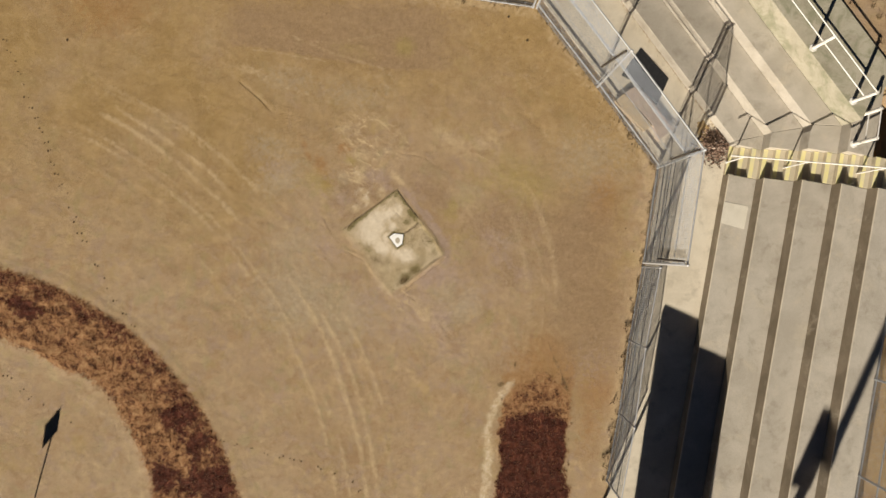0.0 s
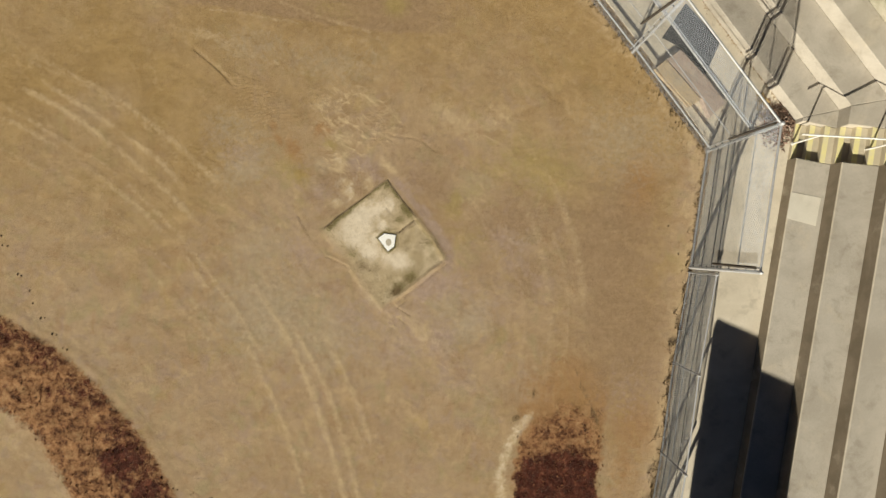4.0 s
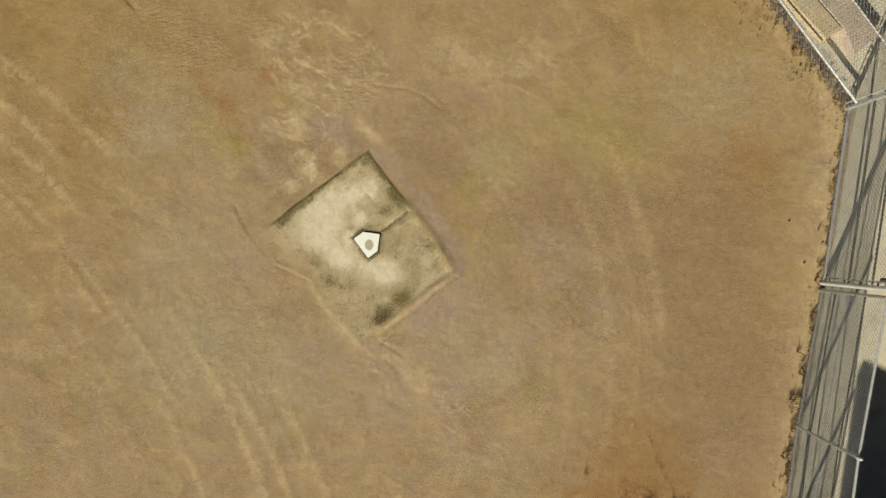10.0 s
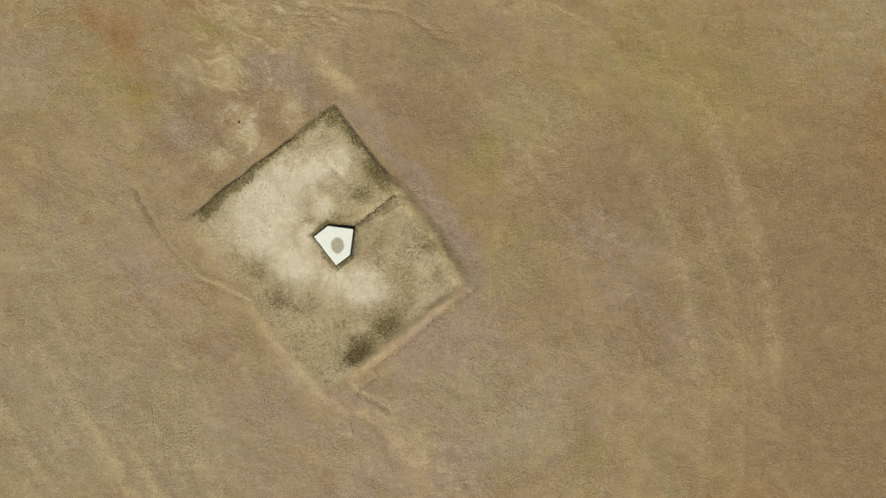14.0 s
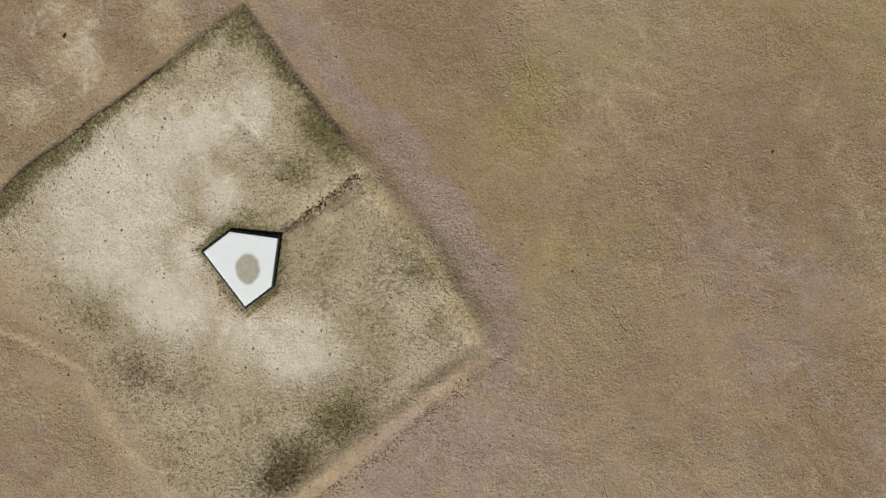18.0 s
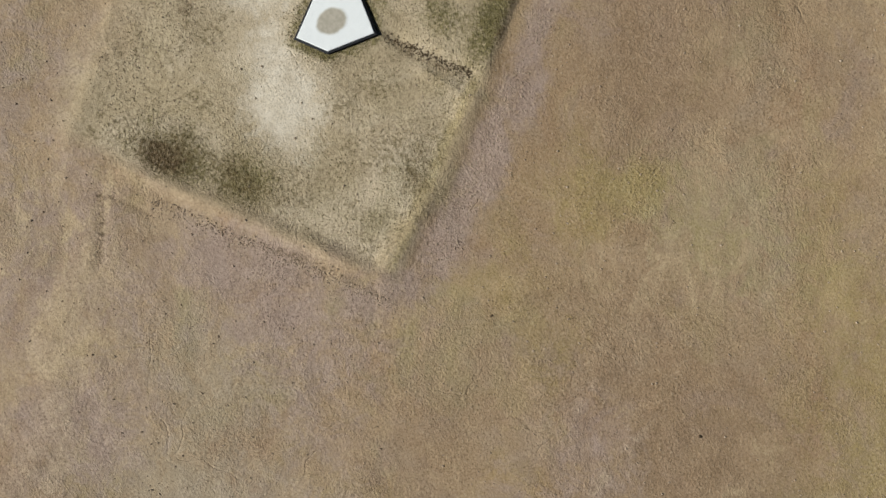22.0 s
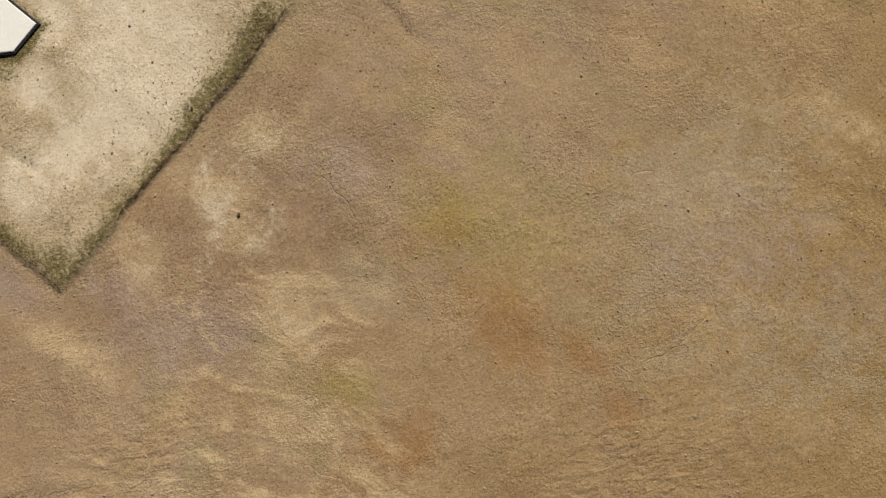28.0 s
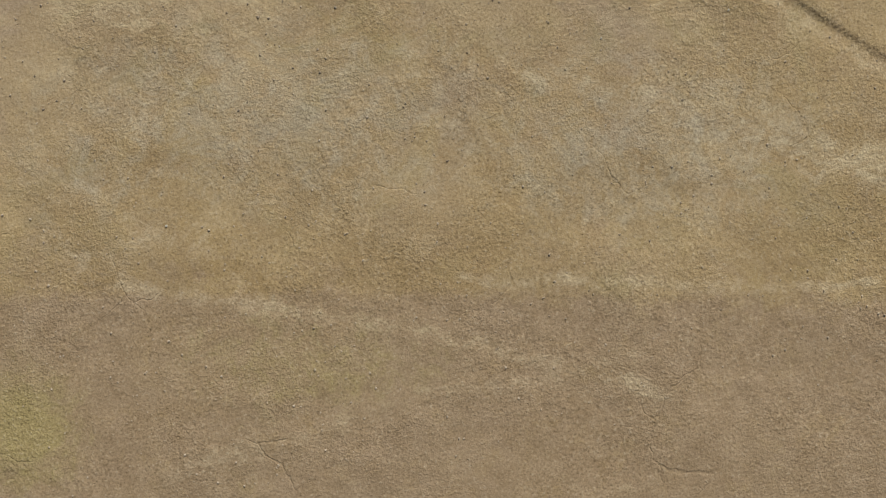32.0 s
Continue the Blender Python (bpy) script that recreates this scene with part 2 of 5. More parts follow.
    stretch.operation = "MULTIPLY"
    stretch.inputs[1].default_value = (9.0, 20.0, 1.0)
    m.put(m.geo.outputs["Position"], stretch.inputs[0])
    ripple = m.math("MULTIPLY", m.noise(1.0, 3, 0.5, 0.5, stretch.outputs[0]), m.attr("ripple"))
    crustier = m.grey(m.noise(1.4, 5, 0.65, 0.4), 0.38, 0.66, 0.35, 1.0)
    h = m.math("ADD", m.math("MULTIPLY", m.noise(5, 3, 0.5), 0.5), m.math("MULTIPLY", m.math("MULTIPLY", lump, crustier), 0.32))
    h = m.math("ADD", h, m.math("MULTIPLY", m.math("MULTIPLY", grain, crustier), 0.38))
    h = m.math("ADD", h, m.math("MULTIPLY", grit, 0.12))
    h = m.math("ADD", h, m.math("MULTIPLY", m.math("MULTIPLY", m.noise(112, 2, 0.5), crustier), 0.30))
    h = m.math("ADD", h, m.math("MULTIPLY", ripple, 0.95))
    rough = m.math("ADD", m.attr("dark"), m.math("ADD", m.attr("moss"), m.attr("sod")))
    h = m.math("ADD", h, m.math("MULTIPLY", m.math("MULTIPLY", m.noise(52, 6, 0.75), rough), 0.8))
    h = m.math("SUBTRACT", h, m.math("MULTIPLY", pits, 0.3))
    h = m.math("SUBTRACT", h, m.math("MULTIPLY", cracks, 0.14))
    calm = m.grey(m.attr("pale"), 0.15, 0.75, 1.0, 0.5)
    m.bump(m.math("MULTIPLY", h, calm), 0.0125, 1.0)
    return m.m


def concrete_material(name, a, b, stain=(0.16, 0.13, 0.09), algae=0.0):
    m = Mat(name, rough=0.88, spec=0.25)
    base = m.mix(m.grey(m.noise(0.9, 6, 0.65, 0.5), 0.35, 0.65), a, b)
    base = m.mix(m.math("MULTIPLY", m.grey(m.noise(1.9, 6, 0.7, 0.2), 0.50, 0.72), 0.35), base, stain)
    base = m.mix(m.math("MULTIPLY", m.grey(m.noise(1.3, 6, 0.68, 0.2), 0.54, 0.70), 0.45), base, (0.60, 0.53, 0.42))
    if algae:
        base = m.mix(m.math("MULTIPLY", m.grey(m.noise(1.7, 5, 0.7, 0.6), 0.42, 0.65), algae), base, (0.24, 0.25, 0.16))
    base = m.mix(m.math("MULTIPLY", m.grey(m.noise(55, 4, 0.7), 0.4, 0.7), 0.25), base, (0.14, 0.115, 0.085))
    base = m.mix(m.math("MULTIPLY", m.rand(), 0.12), base, (0.22, 0.18, 0.13))
    m.colour(base)
    m.bump(m.math("ADD", m.noise(30, 5, 0.6), m.math("MULTIPLY", m.noise(150, 3), 0.4)), 0.006, 0.7)
    return m.m


def plain_material(name, a, b, scale=8.0, rough=0.7, metal=0.0, spec=0.3, bump=0.002):
    m = Mat(name, rough, metal, spec)
    m.colour(m.mix(m.grey(m.noise(scale, 5, 0.65), 0.35, 0.68), a, b))
    m.bump(m.noise(scale * 12, 4, 0.6), bump, 0.6)
    return m.m


SOIL = soil_material()
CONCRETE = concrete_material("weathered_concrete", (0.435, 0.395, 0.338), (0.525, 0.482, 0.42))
# for south risers: brown stain, plus extra shade put into the colour
CONCRETE_STAINED_SHADED = concrete_material("stained_shaded_concrete", (0.20, 0.162, 0.115), (0.29, 0.238, 0.175))
CONCRETE_PALE = concrete_material("pale_concrete", (0.64, 0.57, 0.46), (0.74, 0.67, 0.555))
CONCRETE_MOSSY = concrete_material("mossy_concrete", (0.44, 0.405, 0.32), (0.50, 0.465, 0.375), algae=0.8)
PATCH = concrete_material("cement_patch", (0.68, 0.64, 0.55), (0.76, 0.72, 0.63))
STEP_BEIGE = concrete_material("beige_step_concrete", (0.56, 0.49, 0.36), (0.62, 0.55, 0.42))
YELLOW = plain_material("worn_yellow_paint", (0.76, 0.69, 0.33), (0.70, 0.635, 0.40), 5, 0.8)
GALVANISED = plain_material("galvanised_steel", (0.60, 0.61, 0.63), (0.48, 0.49, 0.51), 14, 0.45, 0.3)
WHITE_PAINT = plain_material("white_painted_steel", (0.80, 0.79, 0.76), (0.66, 0.63, 0.58), 9, 0.5)
RUBBER_WHITE = plain_material("white_rubber", (0.97, 0.97, 0.96), (0.945, 0.945, 0.935), 22, 0.5, spec=0.4)
RUBBER_BLACK = plain_material("black_rubber", (0.016, 0.017, 0.020), (0.03, 0.03, 0.034), 15, 0.85)
scuffed = Mat("scuffed_grey_rubber", 0.75)
scuffed.colour(scuffed.mix(scuffed.attr("wear"), (0.94, 0.94, 0.925), scuffed.mix(scuffed.grey(scuffed.noise(40, 5, 0.65), 0.35, 0.68), (0.44, 0.39, 0.31), (0.54, 0.48, 0.39))))
scuffed.bump(scuffed.noise(300, 4, 0.6), 0.001, 0.5)
WORN_GREY = scuffed.m
WIRE = plain_material("weathered_wire", (0.52, 0.56, 0.63), (0.32, 0.35, 0.40), 14, 0.4, 0.15)
WIRE_DULL = plain_material("dull_weathered_wire", (0.30, 0.31, 0.33), (0.12, 0.125, 0.135), 9, 0.55, 0.1)
RAIL_DARK = plain_material("dark_rail_steel", (0.045, 0.038, 0.032), (0.08, 0.065, 0.05), 12, 0.9)
DRY_GRASS = plain_material("dry_grass", (0.24, 0.165, 0.08), (0.10, 0.07, 0.035), 5, 0.9)
SOD_GRASS = plain_material("dead_red_grass", (0.20, 0.075, 0.035), (0.36, 0.18, 0.085), 3, 0.9)
CLOD = plain_material("dark_clod", (0.06, 0.04, 0.022), (0.13, 0.085, 0.045), 9, 0.95)
GRIT = plain_material("pale_clay_grit", (0.60, 0.48, 0.33), (0.50, 0.39, 0.26), 20, 0.95)
STONE = plain_material("pale_pebble", (0.55, 0.50, 0.42), (0.42, 0.36, 0.28), 20, 0.9)
leaf = Mat("dry_leaf", 0.8)
leaf.colour(leaf.mix(leaf.grey(leaf.noise(3, 4), 0.3, 0.7), leaf.ramp(leaf.geo.outputs["Random Per Island"], (0.0, (0.10, 0.055, 0.04)), (0.3, (0.26, 0.16, 0.115)), (0.7, (0.46, 0.33, 0.26)), (1.0, (0.66, 0.54, 0.46))), (0.16, 0.10, 0.07)))
LEAF = leaf.m
BRUSH = plain_material("dry_brush", (0.20, 0.13, 0.08), (0.10, 0.06, 0.04), 6, 0.9)
ROOF_SHEET = plain_material("roof_sheet", (0.18, 0.18, 0.19), (0.13, 0.13, 0.14), 3, 0.6)
WOOD_POLE = plain_material("weathered_wood_pole", (0.20, 0.15, 0.10), (0.12, 0.09, 0.06), 5, 0.9)


# ---- mesh helpers ----
def finish(bm, name, material, parent=None, label=""):
    me = bpy.data.meshes.new(name)
    bm.normal_update()
    bm.to_mesh(me)
    bm.free()
    me.materials.append(material)
    ob = new(name, me)
    if parent:
        ob.parent = parent
    if label:
        ob["label"] = label
    return ob


def part(name, bm, material, parent, label=""):
    return finish(bm, name, material, parent, label)


def raw(name, verts, faces, material, parent=None):
    me = bpy.data.meshes.new(name)
    me.from_pydata(verts, [], faces)
    me.materials.append(material)
    ob = new(name, me)
    if parent:
        ob.parent = parent
    return ob


def prism(points, z0, z1, bevel=0.0, bm=None):
    """An upright block on a ground polygon, with softened top edges."""
    bm = bm or bmesh.new()
    low = [bm.verts.new((x, y, z0)) for x, y in points]
    high = [bm.verts.new((x, y, z1)) for x, y in points]
    n = len(points)
    bm.faces.new(high)
    bm.faces.new(low[::-1])
    for i in range(n):
        bm.faces.new((low[i], low[(i + 1) % n], high[(i + 1) % n], high[i]))
    bmesh.ops.recalc_face_normals(bm, faces=bm.faces)
    if bevel:
        edges = [e for e in bm.edges if all(v.co.z > z1 - 1e-5 for v in e.verts)]
        bmesh.ops.bevel(bm, geom=edges, offset=bevel, segments=2, affect="EDGES", profile=0.6)
    return bm


def tube(a, b, r, sides=10, bm=None, r2=None):
    bm = bm or bmesh.new()
    a, b = Vector(a), Vector(b)
    d = b - a
    m = Matrix.Translation((a + b) / 2) @ d.to_track_quat("Z", "Y").to_matrix().to_4x4()
    bmesh.ops.create_cone(bm, cap_ends=True, segments=sides, radius1=r, radius2=r if r2 is None else r2, depth=d.length, matrix=m)
    return bm


def base_empty(name, at=(0, 0, 0)):
    ob = new(name)
    ob.location = at
    ob.empty_display_size = 0.2
    return ob


# ---- ground: one sheet to the horizon ----
TH = radians(36.74)
PU, PV = np.array([math.cos(TH), math.sin(TH)]), np.array([-math.sin(TH), math.cos(TH)])


def smooth(a, b, x):
    t = np.clip((x - a) / (b - a), 0, 1)
    return t * t * (3 - 2 * t)


def wobble(x, y, scale, seed):
    """Cheap smooth noise in -1..1 from turned sine waves."""
    rng = np.random.RandomState(seed)
    out, amp, total = 0, 1.0, 0.0
    for octave in range(4):
        for _ in range(3):
            a, p = rng.uniform(0, 2 * np.pi, 2)
            k = scale * 2 ** octave * rng.uniform(0.7, 1.3)
            out = out + amp * np.sin(k * (x * np.cos(a) + y * np.sin(a)) + p + 1.3 * np.sin(k * 0.6 * (y * np.cos(a) - x * np.sin(a)) + 2 * p))
        total += amp * 1.7
        amp *= 0.6
    return out / total


def blob(x, y, cx, cy, r, stretch=1.0, turn=0.0):
    c, s = math.cos(radians(turn)), math.sin(radians(turn))
    a, b = (x - cx) * c + (y - cy) * s, -(x - cx) * s + (y - cy) * c
    return np.exp(-((a / (r * stretch)) ** 2 + (b / r) ** 2))


def segment(x, y, a, b):
    """Distance to the line from a to b, and how far along it."""
    dx, dy = b[0] - a[0], b[1] - a[1]
    t = np.clip(((x - a[0]) * dx + (y - a[1]) * dy) / (dx * dx + dy * dy), 0, 1)
    return np.hypot(x - a[0] - t * dx, y - a[1] - t * dy), t


def lines(x, y, rows):
    """The strongest of many soft bent lines: corners, width, weight."""
    out = np.zeros_like(x)
    for pts, w, a in rows:
        for p, q in zip(pts, pts[1:]):
            out = np.maximum(out, a * np.exp(-(segment(x, y, p, q)[0] / w) ** 2))
    return out


def spots(x, y, rows):
    """The strongest of many soft oval spots: middle, size, stretch, turn, weight."""
    out = np.zeros_like(x)
    for cx, cy, r, s, turn, w in rows:
        out = np.maximum(out, w * blob(x, y, cx, cy, r * 1.25, s, turn))
    return out


PALE = (
    (-0.73, 0.54, 0.29, 1.6, 34, 1.00), (-0.83, 0.07, 0.24, 1.2, 179, 0.95), (-1.03, 0.30, 0.21, 1.0, 179, 0.80), (-0.32, 0.74, 0.16, 1.5, 29, 0.90),
    (-0.00, 0.92, 0.12, 1.3, 119, 0.75), (-0.50, -0.27, 0.21, 1.3, 179, 0.90), (0.24, -0.53, 0.19, 1.3, 159, 0.95), (-0.06, -0.43, 0.16, 1.0, 179, 0.70),
    (-0.19, 0.35, 0.14, 1.0, 179, 0.80), (-0.38, 0.03, 0.14, 1.0, 179, 0.80), (-1.05, 0.13, 0.19, 1.3, 163, 0.70), (-0.03, 0.83, 0.13, 1.2, 143, 0.75),
    (0.23, -0.52, 0.16, 1.4, 133, 0.80), (-0.70, 0.33, 0.24, 1.3, 33, 0.90))
PALE_OUT = (
    (-1.28, 1.98, 0.1, 2.2, 109, 0.55),
    (-1.22, 1.45, 0.11, 1.6, 39, 0.6),
    (-1.01, 1.27, 0.1, 2.0, 69, 0.7),
    (-1.08, 1.06, 0.16, 1.6, 19, 0.55),
    (-1.4, 0.95, 0.13, 1.6, 29, 0.4),
    (-0.55, 1.44, 0.07, 2.4, 79, 0.6),
    (-0.86, 1.55, 0.09, 1.6, 9, 0.4),
    (-0.3, 1.19, 0.07, 2, 29, 0.4))
MOSS = (
    (0.28, 0.52, 0.13, 1.6, 19, 0.75), (0.44, 0.74, 0.14, 2.0, 124, 0.95), (0.19, 1.13, 0.08, 4.0, 126, 0.90), (-0.06, 1.36, 0.14, 1.0, 179, 0.85),
    (-0.97, -0.37, 0.14, 1.4, 179, 0.70), (-0.02, 0.24, 0.08, 1.8, 169, 0.70), (0.81, -0.57, 0.21, 1.3, 29, 0.40), (1.08, -0.39, 0.12, 1.6, 109, 0.50),
    (0.38, 0.05, 0.12, 1.2, 179, 0.45), (0.26, -1.29, 0.27, 1.2, 29, 0.95), (0.52, -0.99, 0.23, 1.3, 39, 0.80), (-0.04, -1.24, 0.12, 1.0, 179, 0.60),
    (1.00, -0.02, 0.20, 1.9, 128, 0.55), (0.61, 0.29, 0.11, 1.0, 143, 0.50), (1.13, -0.35, 0.16, 1.6, 73, 0.40), (-0.67, -0.47, 0.10, 1.5, 179, 0.35))
DARK = (
    (-0.71, -0.69, 0.17, 1.5, 9, 0.75), (-0.50, -0.76, 0.11, 1.2, 179, 0.60), (-0.35, -0.85, 0.08, 1.4, 159, 0.50), (0.18, -1.32, 0.15, 1.3, 29, 1.00),
    (0.40, -1.04, 0.21, 1.3, 39, 0.55), (-0.44, -1.22, 0.08, 2.0, 124, 0.50), (1.00, -0.04, 0.16, 1.7, 129, 0.60), (0.68, 0.37, 0.09, 2.0, 24, 0.40),
    (0.87, 0.30, 0.08, 1.0, 179, 0.50), (-1.07, -0.60, 0.07, 2.0, 144, 0.60), (0.17, -1.22, 0.14, 1.6, 43, 0.70), (0.49, -1.03, 0.08, 2.2, 43, 0.50),
    (0.58, -0.15, 0.21, 1.3, 179, 0.30), (0.82, 0.08, 0.14, 1.3, 179, 0.35))
PURPLE_NEAR = (
    (0.92, 0.66, 0.10, 2.4, 124, 0.90), (1.16, 0.32, 0.10, 2.4, 124, 0.95), (1.39, -0.09, 0.12, 2.2, 124, 1.00), (1.48, -0.46, 0.14, 1.2, 179, 0.80),
    (1.38, -1.10, 0.38, 1.4, 29, 0.75), (0.87, -1.33, 0.21, 1.6, 34, 0.90), (1.85, -1.31, 0.31, 1.3, 179, 0.50), (1.09, 0.24, 0.08, 5.0, 129, 0.90),
    (1.03, -1.05, 0.13, 3.0, 39, 0.90), (1.46, -0.70, 0.14, 1.6, 41, 0.80), (1.42, -1.03, 0.22, 1.6, 31, 0.50), (0.27, 1.36, 0.13, 2.4, 131, 0.80),
    (-0.65, 1.92, 0.25, 1.7, 170, 0.80), (-0.39, 1.58, 0.16, 1.4, 170, 0.70), (-3.67, 2.16, 0.35, 1.5, 170, 0.45), (0.92, -1.00, 0.13, 2.5, 38, 0.80))
PURPLE_FAR = (
    (6.02, -3.91, 0.77, 1.4, 80, 0.35), (-0.78, -2.7, 0.5, 1.5, 149, 0.4), (1.27, -2.49, 0.38, 1.2, 108, 0.8), (0.71, -1.94, 0.29, 1.2, 60, 0.6),
    (-1.72, 1.21, 0.28, 1.3, 179, 0.6), (-2.17, -0.34, 0.35, 1.6, 139, 0.6), (0.35, -2.65, 0.5, 1.3, 29, 0.6), (2.64, -1.62, 0.57, 1.4, 39, 0.4))
PURPLE = PURPLE_NEAR + PURPLE_FAR
OLIVE_NEAR = (
    (1.68, 1.02, 0.14, 1.7, 79, 0.95), (1.63, 0.68, 0.16, 1.3, 179, 0.70), (2.07, 1.22, 0.27, 1.7, 19, 0.55), (0.52, 0.96, 0.10, 1.5, 124, 0.40),
    (1.64, 0.91, 0.14, 1.7, 46, 0.90), (2.27, 0.09, 0.19, 1.4, 131, 0.40), (1.56, 0.72, 0.22, 1.4, 143, 0.60), (-1.48, 2.40, 0.13, 1.4, 140, 0.90),
    (-2.38, 1.70, 0.30, 1.7, 150, 0.75), (0.20, 5.88, 0.19, 1.4, 81, 0.90), (1.62, 0.14, 0.19, 2.2, 143, 0.35))
OLIVE_FAR = (
    (2.66, 1.7, 0.35, 1.8, 179, 0.5), (3.75, 1.77, 0.64, 1.6, 149, 0.7), (0.2, 5.91, 0.27, 1, 171, 0.9), (-1.41, 5.78, 0.27, 2.5, 171, 0.4))
OLIVE = OLIVE_NEAR + OLIVE_FAR
RUST_NEAR = (
    (-2.41, 2.26, 0.19, 1.6, 110, 0.90), (-2.35, 2.04, 0.17, 1.4, 170, 0.70), (-2.77, 2.54, 0.09, 2.0, 125, 0.90), (-2.90, 2.88, 0.09, 1.6, 110, 0.80),
    (-1.75, 2.81, 0.11, 1.8, 70, 0.90), (-2.22, 1.70, 0.13, 1.3, 170, 0.60), (-1.64, 2.80, 0.14, 1.4, 111, 0.80))
RUST_FAR = (
    (5.9, -5.6, 0.4, 2.4, 80, 0.6), (4.3, -3.6, 0.6, 1.4, 0, 0.7),
    (6.13, -4.68, 0.66, 1.2, 80, 0.8), (4.71, -3.47, 0.55, 1.3, 0, 0.9), (6.29, 1.66, 0.43, 1.4, 59, 0.8), (4.6, -3.2, 0.35, 2, 179, 0.8),
    (6.27, 1.26, 0.42, 2.2, 80, 1), (-8.97, 7.09, 0.87, 1.6, 0, 0.7), (4.09, -3.7, 0.49, 1.6, 20, 0.8), (4.96, -3.96, 0.38, 1.8, 120, 0.9),
    (6.44, -4.66, 0.38, 1.6, 60, 0.6))
RUST = RUST_NEAR + RUST_FAR
STREAK_NEAR = (
    (-0.06, 1.87, 0.13, 1.7, 145, 0.80), (-0.50, 1.43, 0.11, 2.0, 100, 0.90), (-1.08, 1.43, 0.11, 1.3, 170, 0.80), (-1.25, 1.91, 0.13, 1.6, 100, 0.95),
    (-1.08, 2.14, 0.11, 1.4, 170, 0.70), (-1.32, 0.91, 0.11, 1.4, 3, 0.90), (-1.00, 1.17, 0.11, 2.2, 153, 0.85), (-1.24, 1.99, 0.13, 1.7, 88, 0.80),
    (-0.55, 1.42, 0.11, 1.6, 93, 0.80), (-1.00, 2.56, 0.14, 1.6, 123, 0.60), (0.06, 1.75, 0.09, 2.6, 146, 0.70), (-0.52, 3.64, 0.19, 2.0, 160, 0.45),
    (-1.62, 3.42, 0.22, 1.4, 170, 0.50), (-3.99, 4.88, 0.14, 1.5, 171, 0.40), (-2.01, 5.23, 0.12, 1.3, 171, 0.30), (-0.38, 5.06, 0.14, 2.2, 151, 0.40))
STREAK_FAR = (
    (-5.87, 6.22, 0.09, 3, 75, 0.5),
    (-4.62, 5.18, 0.14, 4, 170, 0.6),
    (1.65, 3, 0.28, 2.5, 140, 0.6),
    (2.7, 3, 0.24, 2.5, 25, 0.6),
    (-3.99, 4.88, 0.07, 3, 171, 0.3),
    (-4.35, 4.39, 0.08, 3.6, 135, 0.3))
STREAK = STREAK_NEAR + STREAK_FAR

DEEP = (
    (-11.47, -2.06, 0.35, 1.5, 160, 1.0),
    (-11.29, -2.69, 0.14, 2, 0, 0.7),
    (-6.72, -5.4, 0.45, 1.4, 130, 1.0),
    (-6.34, -6.21, 0.42, 1.4, 120, 0.7),
    (-7.33, -7.41, 0.35, 1.2, 0, 1.0),
    (-5.75, -7.59, 0.42, 1.5, 10, 1.1),
    (-8.51, -3.75, 0.16, 1.6, 160, 0.6),
    (-9.64, -3.61, 0.16, 1.5, 150, 0.7),
    (-9.21, -3.35, 0.12, 1.5, 140, 0.5),
    (-10.34, -3.26, 0.14, 2, 160, 0.6))
VEIN_WEST = (
    (-1.18, 1.93, 0.19, 1.5, 110, 1), (-0.85, 2.57, 0.22, 1.6, 120, 1), (-1.38, 2.59, 0.19, 1.3, 50, 0.9), (-0.18, 1.92, 0.19, 1.8, 130, 0.9),
    (-1.69, 3.4, 0.15, 1.5, 170, 0.7), (-0.73, 3.04, 0.72, 1.4, 150, 1), (-0.32, 3.45, 0.35, 2, 145, 0.6), (-1.05, 1.92, 0.61, 1.3, 70, 0.9),
    (-1.36, 1.1, 0.51, 1.3, 60, 0.8), (-1.4, 3.5, 0.3, 1.4, 0, 0.6), (-0.14, 2.74, 0.5, 2, 154, 0.9))
VEIN_EAST = (
    (1.01, 3.54, 0.45, 2, 145, 0.6), (2.23, 2.66, 0.61, 1.8, 20, 1), (1.31, 2.21, 0.61, 1.6, 160, 0.8), (1.83, 3.33, 0.61, 2, 60, 0.6),
    (5.91, 2.38, 0.61, 1.5, 80, 0.6), (5.09, 2.9, 0.61, 1.5, 50, 0.6), (0.77, -2.29, 0.61, 1.8, 130, 0.9), (1.38, -3.22, 0.61, 1.8, 150, 0.8),
    (3.44, -1.39, 0.72, 2, 80, 0.5), (2.18, 1.01, 0.57, 1.4, 79, 0.9), (1.98, 2.29, 0.5, 1.6, 39, 0.8), (2.68, 1.64, 0.57, 1.6, 29, 0.6),
    (2.07, -1.75, 0.43, 1.5, 39, 0.6), (0.71, -2.3, 0.28, 1.5, 139, 0.9))
VEIN = VEIN_WEST + VEIN_EAST

RIDGES = (
    ([(-2.29, 0.58), (-2.02, 0.08), (-1.6, -0.35), (-1.07, -0.64)], 0.05, 0.4),
    ([(-1.07, -0.64), (-0.62, -1.22), (-0.2, -1.75)], 0.064, 0.6),
    ([(-0.15, 2.04), (0.2, 1.71), (0.55, 1.35)], 0.071, 0.4),
    ([(0.79, 0.45), (1.06, 0.07), (1.32, -0.47)], 0.064, 0.9),
    ([(0.32, -1.36), (0.70, -1.06), (1.00, -0.84), (1.22, -0.70)], 0.07, 0.6),
    ([(0.48, 0.27), (0.79, 0.44)], 0.03, 0.7),
    ([(0.40, 0.42), (0.66, 0.62)], 0.025, 0.4),
    ([(0.43, -1.94), (0.75, -2.41), (1.21, -2.59)], 0.113, 0.6),
    ([(1.21, -2.59), (1.55, -3.23)], 0.099, 0.5),
    ([(1.58, -3.53), (2.25, -3.84)], 0.051, 0.5))

